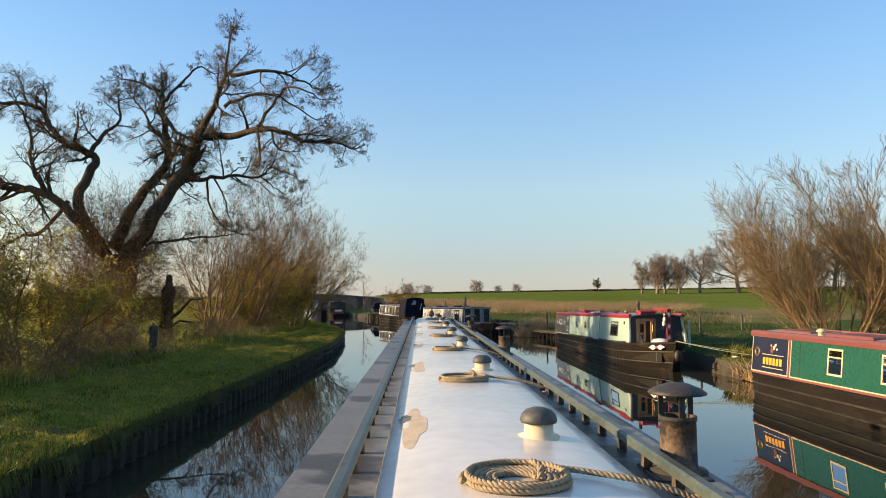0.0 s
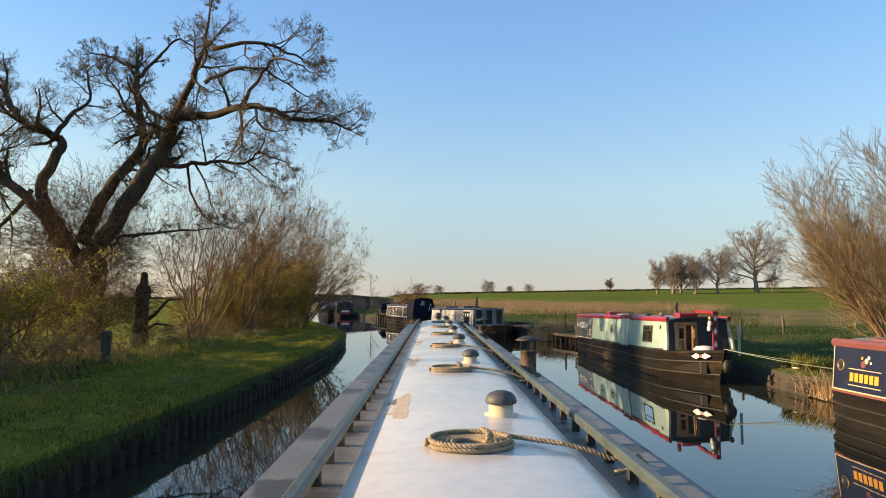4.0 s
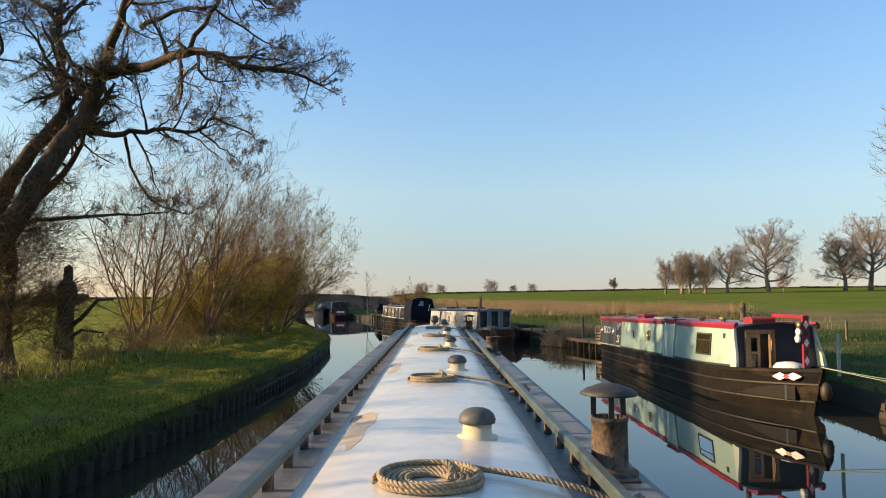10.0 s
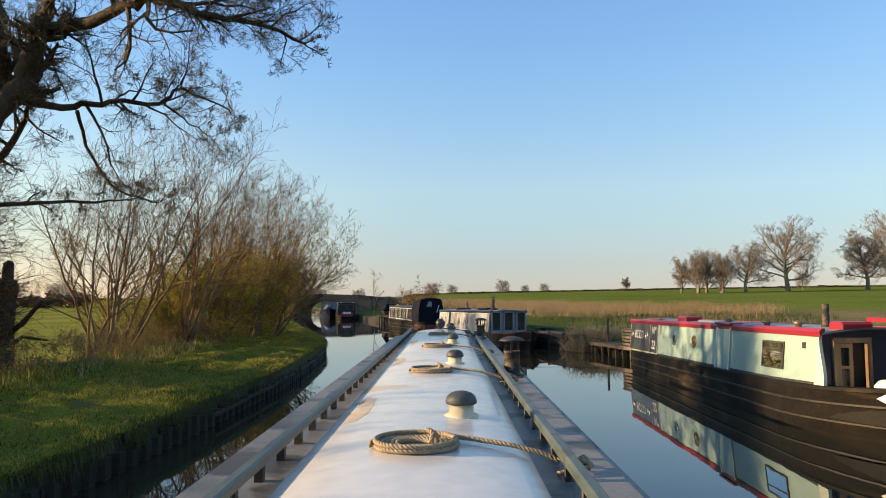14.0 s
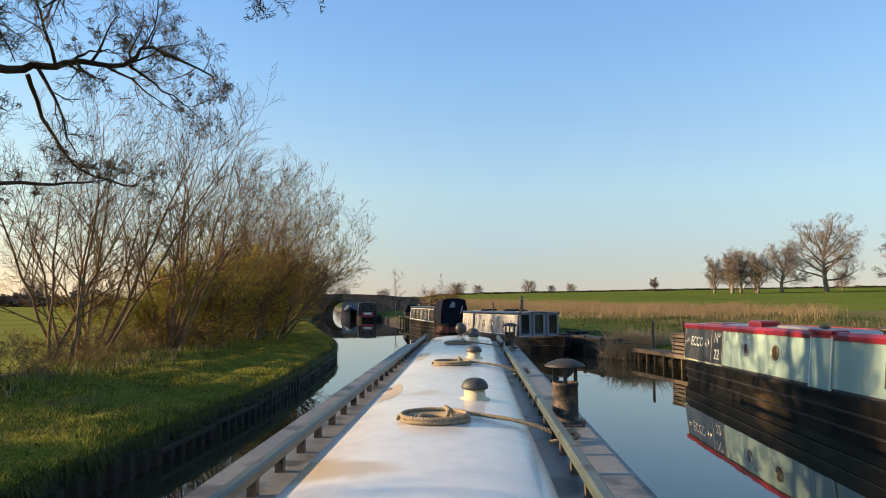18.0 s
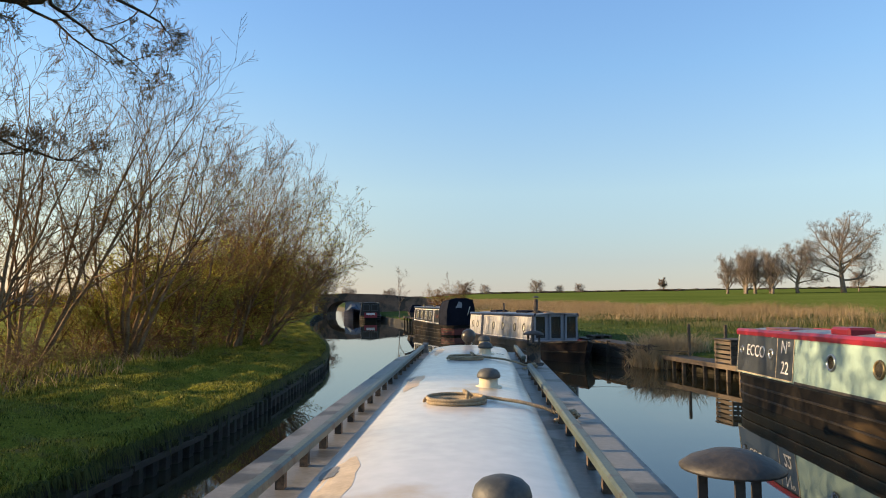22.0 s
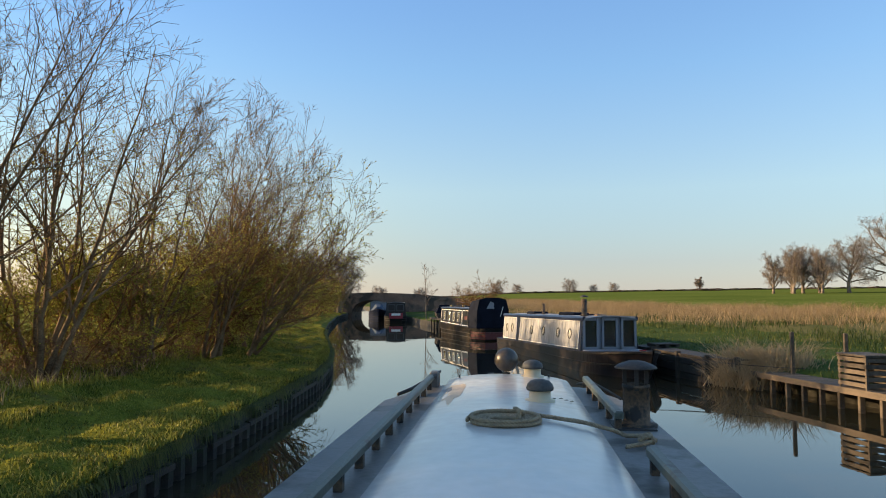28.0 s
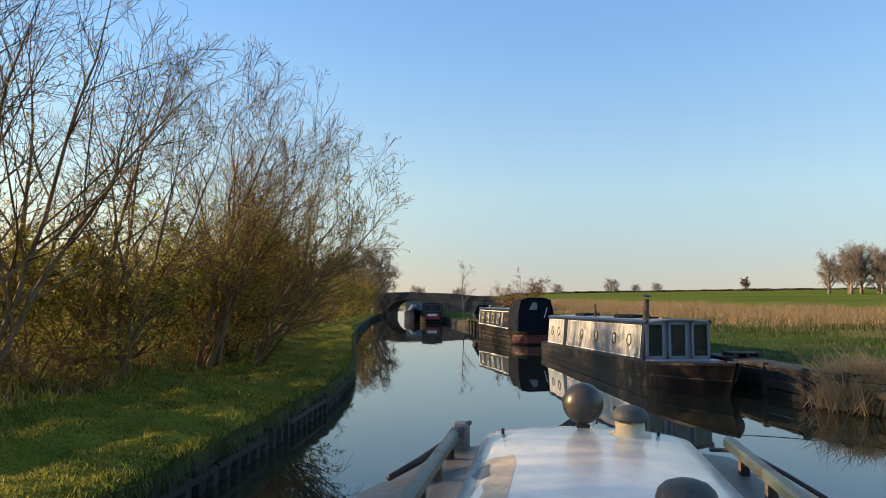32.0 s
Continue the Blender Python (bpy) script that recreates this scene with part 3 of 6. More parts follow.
OAK = Vector((-11.9, 25.5, 0.5))
OAK_LIMBS = (     # depth, foot radius, tip radius, then (along, height[, depth]) points of each limb
    (-0.4, 0.3, 0.17, (0.21, 2.89), (1.13, 3.92), (1.95, 5.36), (2.47, 6.39), (2.88, 7.04), (3.13, 7.62)),
    (-0.9, 0.15, 0.03, (2.7, 7.6, 0.2), (4.26, 7.5, -0.7), (5.66, 7.54, -1.6), (6.6, 7.25, -2.2), (7.21, 7.01, -2.2), (7.9, 7.15, -1.4), (8.67, 7.1, -0.4)),
    (-0.2, 0.14, 0.03, (2.8, 7.6, 0.0), (3.7, 8.3, -1.1), (4.1, 9.1, -1.3), (4.1, 10.0, -0.7), (4.05, 11.2, -0.4)),
    (0.3, 0.08, 0.025, (3.97, 10.02), (5.39, 10.15), (6.50, 9.88), (7.07, 9.59)),
    (-1.0, 0.10, 0.02, (2.3, 6.1, 0.1), (2.7, 6.32, 1.5), (3.6, 6.42, 1.55), (4.67, 6.44, 1.73), (5.13, 6.82, 1.9), (5.78, 6.72, 3.42)),
    (-1.2, 0.035, 0.012, (4.75, 6.5, 1.75), (5.0, 6.25, 2.5), (5.3, 6.0, 3.32)),
    (-1.25, 0.04, 0.012, (3.4, 6.42, 1.6), (3.7, 6.75, 1.9), (4.1, 7.0, 2.3)),
    (-1.3, 0.05, 0.018, (2.66, 6.3, 1.66), (2.45, 5.4, 2.86), (2.9, 4.63, 3.23), (3.58, 4.4, 4.33)),
    (-1.4, 0.07, 0.02, (5.24, 7.78), (5.96, 8.85), (6.68, 9.06), (7.61, 8.65)),
    (-0.6, 0.07, 0.02, (3.82, 8.75), (5.04, 9.16), (6.06, 8.85), (7.30, 8.13)),
    (0.6, 0.24, 0.07, (-0.10, 3.51), (0.43, 5.36), (1.42, 6.63), (1.56, 7.62), (1.36, 8.75), (1.15, 9.74)),
    (0.9, 0.07, 0.02, (1.23, 9.47), (0.43, 9.88), (-0.27, 10.02)),
    (0.4, 0.08, 0.05, (1.44, 8.75), (1.99, 7.91), (2.55, 7.62), (2.98, 7.76)),
    (0.8, 0.07, 0.02, (1.30, 9.06), (1.95, 9.88), (2.57, 10.39), (3.19, 10.29)),
    (1.3, 0.16, 0.035, (0.00, 3.30), (0.72, 4.54), (1.44, 5.77), (1.95, 6.49)),
    (0.2, 0.24, 0.05, (-0.31, 2.89), (-1.11, 4.37), (-1.46, 5.36), (-1.17, 6.49), (-1.11, 6.98), (-1.95, 7.33), (-2.67, 8.03), (-3.16, 8.75), (-4.21, 9.02), (-5.03, 8.85)),
    (0.5, 0.1, 0.03, (-1.11, 6.98), (-0.82, 7.76), (-0.41, 8.46), (-0.31, 9.26)),
    (-0.5, 0.2, 0.05, (-0.41, 3.10), (-1.40, 4.66), (-2.38, 5.50), (-3.37, 5.65), (-4.21, 5.79), (-5.44, 6.39), (-6.47, 7.21)),
    (-0.2, 0.1, 0.03, (-2.53, 5.67), (-3.08, 6.63), (-3.37, 7.91), (-3.80, 9.06)),
    (-0.6, 0.08, 0.03, (-3.80, 5.77), (-4.62, 4.95), (-5.65, 4.74)),
    (-0.9, 0.07, 0.02, (1.23, 3.6, -0.3), (1.9, 3.9, 0.8), (2.55, 4.14, 2.35), (3.2, 4.3, 3.2)),
    (0.8, 0.09, 0.03, (-2.16, 5.36), (-2.98, 4.33), (-4.01, 3.92), (-4.83, 3.51)),
    (1.4, 0.08, 0.02, (1.56, 7.52), (0.72, 8.23), (0.21, 9.06), (-0.10, 9.47)),
)


def oak_tree():
    rng = random.Random(11)
    tree = thing("oak_tree", Matrix.Translation(OAK), "huge bare old oak with leaning forked limbs and fine twigs", "tree")
    plan = [(0, 0, 0, 0, 0, 2), (8, 0.85, 0.50, 0.22, 0.04, 6), (6, 0.85, 0.58, 0.22, 0.02, 5), (5, 0.75, 0.62, 0.2, 0.03, 4), (0, 0, 0, 0.18, 0.03, 3)]
    out = [[] for _ in plan]
    base = lathe([(0.80, -0.3), (0.58, 0.15), (0.48, 0.7), (0.45, 1.3), (0.46, 1.9), (0.44, 2.7), (0.28, 3.3)], 14)
    base = ([(x * 1.25 + 0.06 * math.sin(5 * math.atan2(y, x)) * x + 0.08 * z, y + 0.05 * math.sin(7 * math.atan2(y, x) + z), z) for x, y, z in base[0]], base[1])
    part("trunk", base, BARK, tree, "thick furrowed trunk", smooth=True)
    for depth, r0, r1, *xz in OAK_LIMBS:
        k = len(xz)
        raw = [Vector((x, depth * min(1.0, 0.4 + i / 3) + 0.25 * math.sin(i * 1.7 + depth * 9), z)) for i, (x, z, *_) in enumerate(xz)]
        raw = [Vector((q[0], q[2], q[1])) if len(q) > 2 else r for q, r in zip(xz, raw)]
        pts = []
        for i in range(k - 1):
            for s in range(4):
                t = s / 4
                a, b, c, d = raw[max(0, i - 1)], raw[i], raw[i + 1], raw[min(k - 1, i + 2)]
                pts.append(0.5 * ((2 * b) + (c - a) * t + (2 * a - 5 * b + 4 * c - d) * t * t + (3 * b - a - 3 * c + d) * t ** 3))
        pts.append(raw[-1])
        pts = [p + Vector((rng.gauss(0, 0.03), rng.gauss(0, 0.03), rng.gauss(0, 0.03))) for p in pts]
        m = len(pts)
        rad = [1.02 * r0 + (1.0 * r1 - 1.02 * r0) * (i / (m - 1)) ** 0.8 for i in range(m)]
        part("limb", tube(pts, rad, 9), BARK, tree, smooth=True)
        reach = sum((b - a).length for a, b in zip(pts, pts[1:]))
        heavy = r0 > 0.2
        slim = r0 < 0.075
        twigs_along(rng, pts, rad, 1.0 if slim else 2.6 if r1 < 0.1 else 2.4, 0, out, plan, int((6 if heavy else 5 if slim else 8) * reach / 4) + (1 if slim else 2), 0.95, 0.58, 0.4 if heavy else 0.25)
        if r1 < 0.1:
            for _ in range(3):
                sprout(rng, pts[-1], bend((pts[-1] - pts[-3]).normalized(), rng, 0.5), rng.uniform(0.4, 0.8), r1 * 0.7, 1, out, plan)
    shoots = [[] for _ in plan]
    for _ in range(330):
        z, a = rng.uniform(0.4, 4.6), rng.uniform(0, 2 * math.pi)
        lean = 0.25 * max(0.0, z - 2.6) * rng.choice((-1, 1))
        q = Vector((lean + 0.42 * math.cos(a), 0.4 * math.sin(a), z))
        sprout(rng, q, Vector((math.cos(a), math.sin(a), rng.uniform(0.1, 1.0))).normalized(), rng.uniform(0.9, 2.2), 0.014, 2, shoots, plan)
    finish_tree(tree, out, 1, BARK, OAKTWIG, 0.0036)
    finish_tree(tree, shoots, 1, BARK, TWIG, 0.004)
    part("budding", leaves_on(rng, out[4], 5000, 0.028), TWIGLEAF, tree, "brown buds and first leaves", kind="stuff")


TWIGLEAF = leafy("bronze_buds", (0.09, 0.06, 0.025), (0.20, 0.13, 0.05))
oak_tree()


def shrub(seed, height, stems, lean, spread, plan, bark, twig, leafs, leaf_low, name, label, category, fine=0.0035, leafsize=0.055, r0=0.035, first=1, group=""):
    """A many-stemmed bush or small tree at the origin; lean: a push towards +x."""
    rng = random.Random(seed)
    tree = thing(name, Matrix.Identity(4), label, category, group)
    out = [[] for _ in plan]
    for _ in range(stems):
        a = rng.uniform(0, 2 * math.pi)
        d = Vector((math.cos(a) * spread + lean, math.sin(a) * spread, 1)).normalized()
        p = Vector((math.cos(a) * 0.3, math.sin(a) * 0.3, -0.1)) * rng.uniform(0.3, 1.2)
        sprout(rng, p, d, height * rng.uniform(0.65, 1.1), r0 * rng.uniform(0.6, 1.3), 0, out, plan)
    finish_tree(tree, out, first, bark, twig, fine)
    if leafs:
        lines = out[-1]
        part("leafage", leaves_on(rng, lines, leafs, leafsize, leaf_low), NEWLEAF, tree, "yellow-green young leaves", kind="stuff")
    return tree


ASCEND = [(9, 0.68, 0.38, 0.03, 0.02, 8), (7, 0.70, 0.46, 0.05, 0.05, 6), (5, 0.72, 0.50, 0.06, 0.05, 4), (0, 0, 0, 0.06, 0.05, 3)]
BROOM = [(12, 0.50, 0.38, 0.03, 0.06, 9), (9, 0.55, 0.46, 0.05, 0.09, 5), (6, 0.6, 0.50, 0.06, 0.06, 4), (0, 0, 0, 0.06, 0.05, 3)]
THICKET = [(8, 0.75, 0.44, 0.14, 0.04, 6), (6, 0.85, 0.5, 0.2, 0.03, 4), (5, 0.8, 0.55, 0.2, 0.0, 3), (0, 0, 0, 0.15, 0, 3)]
BRAMBLE = [(9, 1.0, 0.5, 0.35, -0.04, 6), (8, 0.9, 0.5, 0.3, -0.02, 4), (5, 0.9, 0.5, 0.2, 0, 3), (0, 0, 0, 0.15, 0, 3)]
HEDGE = "hedge along the towpath"


def stemmed_tree(seed, base, tips, r, label, leafs=0, low=None, plan=ASCEND, kids=10, fine=0.0036, reach=0.9):
    """A tree of a few long stems that leave one stool, each led to its own tip and feathered with rising branches."""
    rng = random.Random(seed)
    foot = Vector(base)
    tree = thing("hedge_tree", Matrix.Translation(foot), label, "tree", HEDGE)
    out = [[] for _ in plan]
    for k, tip in enumerate(tips):
        end = (Vector(tip) - foot) * reach
        a = rng.uniform(0, 2 * math.pi)
        start = Vector((0.22 * math.cos(a), 0.22 * math.sin(a), -0.15))
        bow = Vector((rng.gauss(0, 0.16), rng.gauss(0, 0.16), 0)) - Vector((end.x, end.y, 0)) * rng.uniform(-0.02, 0.12)
        pts = [start.lerp(end, t) + bow * math.sin(math.pi * t) + Vector((rng.gauss(0, 0.025), rng.gauss(0, 0.025), 0)) for t in np.linspace(0, 1, 12)]
        rs = r * rng.uniform(0.65, 1.1)
        rad = [max(0.007, rs * (1 - 0.9 * t ** 0.9)) for t in np.linspace(0, 1, 12)]
        part("stem", tube(pts, rad, 8), HAZELBARK, tree, smooth=True)
        twigs_along(rng, pts, rad, end.length, 0, out, plan, kids, plan[0][1], plan[0][2], 0.24)
    finish_tree(tree, out, 1, HAZELBARK, TWIG, fine)
    if leafs:
        part("leafage", leaves_on(rng, out[-1], leafs, 0.038, low), NEWLEAF, tree, "yellow-green young leaves", kind="stuff")
    return tree


def hedge():
    rng = random.Random(21)
    bare, leaning = "bare many-stemmed hedge tree leaning over the towpath", "hedge tree leaning far out over the canal"
    stemmed_tree(31, (-9.7, 29.2, 0.5), ((-8.75, 29.2, 6.0), (-10.5, 28.9, 4.6), (-7.9, 29.7, 5.0), (-9.2, 28.6, 5.2), (-11.2, 28.4, 5.4)), 0.05, bare, kids=12, reach=1.04)
    stemmed_tree(32, (-10.0, 31.0, 0.5), ((-12.2, 31.0, 4.2), (-10.6, 31.4, 5.6), (-9.2, 30.5, 5.9), (-7.5, 31.7, 6.5), (-8.3, 30.8, 5.2), (-5.9, 30.6, 6.3), (-9.6, 31.8, 6.6)), 0.065, bare, 2500, 3.0, kids=12, reach=1.0)
    stemmed_tree(33, (-8.8, 33.3, 0.5), ((-7.9, 33.3, 7.7), (-7.0, 33.7, 7.6), (-6.3, 35.2, 6.3), (-9.0, 34.2, 7.2), (-10.2, 33.2, 5.6), (-8.3, 32.6, 6.4)), 0.085, bare, 6000, 4.2, kids=12)
    stemmed_tree(34, (-8.9, 36.4, 0.5), ((-7.5, 36.2, 7.2), (-8.6, 36.9, 6.8), (-6.8, 37.1, 6.3), (-9.3, 35.9, 6.2), (-7.9, 37.4, 6.6)), 0.065, bare, 9000, 4.0, kids=13)
    tc = stemmed_tree(35, (-8.6, 39.2, 0.5), ((-6.6, 39.0, 7.0), (-7.6, 38.4, 7.2), (-5.9, 39.5, 6.0), (-8.4, 39.9, 6.7), (-7.1, 40.0, 6.5), (-6.4, 38.3, 5.6), (-9.0, 38.6, 6.2)), 0.06, bare, 9000, 4.0, kids=15)
    stemmed_tree(36, (-8.1, 40.4, 0.5), ((-4.5, 40.4, 4.6), (-5.2, 40.7, 5.2), (-6.2, 41.0, 6.2), (-4.9, 39.9, 3.9), (-5.6, 41.2, 4.3)), 0.07, leaning, 4000, 9.0, kids=14)
    td = stemmed_tree(37, (-9.4, 43.2, 0.5), ((-7.7, 43.0, 6.5), (-8.6, 43.8, 6.9), (-7.0, 42.6, 5.6), (-10.2, 43.3, 6.0)), 0.07, bare, 5000, 3.0, kids=11)
    for src, o, y, sc, rz in ((tc, 4.8, 46.2, 0.9, -5), (td, 4.9, 49.5, 0.85, -15), (tc, 5.2, 54.0, 0.8, -25), (td, 5.4, 60.0, 0.8, -10)):
        copy_thing(src, Matrix.Translation(on_left(o, y)) @ Matrix.Rotation(radians(rz), 4, "Z")).scale = (sc, sc, sc)
    small = stemmed_tree(38, (-9.9, 21.0, 0.5), ((-9.2, 20.6, 3.4), (-10.5, 21.2, 3.7), (-8.7, 21.2, 2.9), (-9.9, 20.2, 3.0), (-10.3, 21.9, 3.2)), 0.03, "young bare hazel clump beside the towpath", 1500, 2.6)
    for o, y, sc, rz in ((5.4, 10.5, 0.9, 60), (5.6, 13.2, 0.95, 150), (5.9, 16.0, 1.05, 230), (5.3, 18.4, 0.9, 20), (6.4, 23.6, 0.8, 100)):
        copy_thing(small, Matrix.Translation(on_left(o, y)) @ Matrix.Rotation(radians(rz), 4, "Z")).scale = (sc, sc, sc)
    thick = [shrub(41 + i, h, 8, 0.1, 0.5, THICKET, TWIG, tw, lf, lo, "hawthorn_bush", "dense brown hawthorn bush with sparse new leaves", "bush", group=HEDGE, leafsize=0.04)
             for i, (h, tw, lf, lo) in enumerate(((4.0, TWIG, 7000, 3.6), (3.4, TWIG, 20000, 3.8)))]
    low = [shrub(51 + i, 1.5, 9, 0.15, 0.8, BRAMBLE, REDTWIG, REDTWIG, lf, 2.0, "bramble_bush", "low tangled bramble with reddish stems", "bush", r0=0.012, fine=0.003, group=HEDGE, leafsize=0.04)
           for i, lf in enumerate((2500, 500))]
    used = set()

    def put(ob, o, y, s, rz):
        x, y, z = on_left(o, y)
        m = Matrix.Translation((x, y, z - 0.05)) @ Matrix.Rotation(radians(rz), 4, "Z") @ Matrix.Scale(s, 4)
        if ob.name in used:
            copy_thing(ob, Matrix.Translation((x, y, z - 0.05)) @ Matrix.Rotation(radians(rz), 4, "Z")).scale = (s, s, s)
        else:
            used.add(ob.name)
            ob.matrix_world = m
    for k, o, y, s in ((0, 5.6, 32.0, 0.55), (1, 5.2, 33.2, 0.6), (1, 4.6, 34.9, 0.8), (1, 4.2, 36.4, 0.9), (1, 4.0, 38.0, 0.95), (1, 3.7, 39.8, 0.95), (1, 3.6, 41.6, 1.0), (0, 4.4, 37.0, 0.95), (0, 4.0, 40.6, 1.1), (0, 3.6, 43.0, 1.15), (1, 3.6, 44.2, 1.1), (0, 3.8, 47.8, 1.2),
                       (0, 4.2, 44.5, 1.05), (1, 3.9, 46.5, 1.0), (0, 3.2, 52.5, 1.1), (1, 2.6, 57, 1.1), (0, 2.4, 61, 1.1), (1, 2.2, 65, 1.1), (0, 2.2, 69, 1.1), (1, 2.2, 73, 1.1), (0, 2.2, 77, 1.1), (1, 2.0, 82, 1.1), (0, 2.0, 87, 1.1),
                       (1, 1.8, 92, 1.0), (0, 1.6, 97, 0.9), (0, 5.0, 70, 1.4), (0, 5.0, 84, 1.4), (1, 5.0, 91, 1.4), (1, 5.4, 9.0, 0.95), (1, 5.6, 11.4, 1.0), (1, 5.9, 13.8, 1.0), (0, 6.4, 15.6, 0.85), (1, 6.0, 17.4, 0.95), (1, 6.4, 19.8, 0.85),
                       (0, 6.8, 21.8, 0.75), (1, 7.2, 12.6, 1.05), (1, 7.4, 16.4, 1.0), (1, 4.2, 49.6, 1.0), (1, 4.6, 54, 1.1), (0, 6.6, 37.4, 0.8), (0, 6.2, 41.0, 0.9)):
        put(thick[k], o, y, s, rng.uniform(-180, 180))
    for i in range(34):
        put(low[i % 2], rng.uniform(3.9, 5.0), (4 if i < 10 else 12) + (i if i < 20 else i - 13.5) * 1.9 + rng.uniform(-0.6, 0.6), rng.uniform(0.55, 0.95), rng.uniform(-180, 180))


hedge()


def right_trees():
    a = shrub(61, 4.7, 34, 0.02, 0.78, BROOM, HAZELBARK, WILLOWTWIG, 0, None, "willow_tree", "bare many-stemmed willow with upright brown twigs", "tree", fine=0.0030, r0=0.032, group="willows beyond the moorings")
    a.matrix_world = pose(10.6, 18.9, 0.5, 0, 0, 20) @ Matrix.Scale(0.92, 4)
    b = copy_thing(a, pose(13.1, 18.4, 0.55, 0, 4, 140))
    b.scale = (1.0, 1.0, 1.08)


right_trees()


def far_tree(name, seed, h, crown, x, y, z, label, fork=0.3, fine=0.0065):
    """A field tree: one trunk that forks into limbs whose tips fill a broad dome."""
    rng = random.Random(seed)
    z = right_height(x - curve_at(RIGHT, y), x, y) - 0.1
    tree = thing(name, Matrix.Translation((x, y, z)), label, "tree", "field trees")
    plan = [(10, 0.75, 0.38, 0.10, 0.03, 7), (7, 0.85, 0.54, 0.2, 0.04, 5), (6, 0.8, 0.58, 0.2, 0.03, 4), (4, 0.7, 0.6, 0.15, 0.03, 3), (0, 0, 0, 0.1, 0.0, 3)]
    out = [[] for _ in plan]
    lean = rng.gauss(0, 0.04) * h
    top = 0.55
    line = [Vector((lean * t * t + 0.015 * h * math.sin(5 * t + seed), 0.012 * h * math.cos(4 * t), h * (top * t) - 0.3)) for t in np.linspace(0, 1, 7)]
    part("trunk", tube(line, [0.036 * h, 0.028 * h, 0.025 * h, 0.021 * h, 0.016 * h, 0.011 * h, 0.006 * h], 9), FARBARK, tree, smooth=True)
    n = 17
    for i in range(n):
        t = fork + (1 - fork) * (i + rng.random()) / n
        k = min(5, int(t * 6))
        p = line[k].lerp(line[k + 1], t * 6 - k)
        an = i * 2.4
        u = (i + 0.5) / n
        goal = Vector((math.cos(an) * crown * h * 0.5 * math.sqrt(1 - 0.9 * u * u), math.sin(an) * crown * h * 0.5 * math.sqrt(1 - 0.9 * u * u), h * (0.36 + 0.56 * u)))
        d = goal - p
        sprout(rng, p, (d.normalized() + Vector((0, 0, -0.06))).normalized(), d.length * rng.uniform(0.85, 1.0), 0.012 * h, 0, out, plan)
    finish_tree(tree, out, 1, FARBARK, GREYTWIG, fine)
    return tree


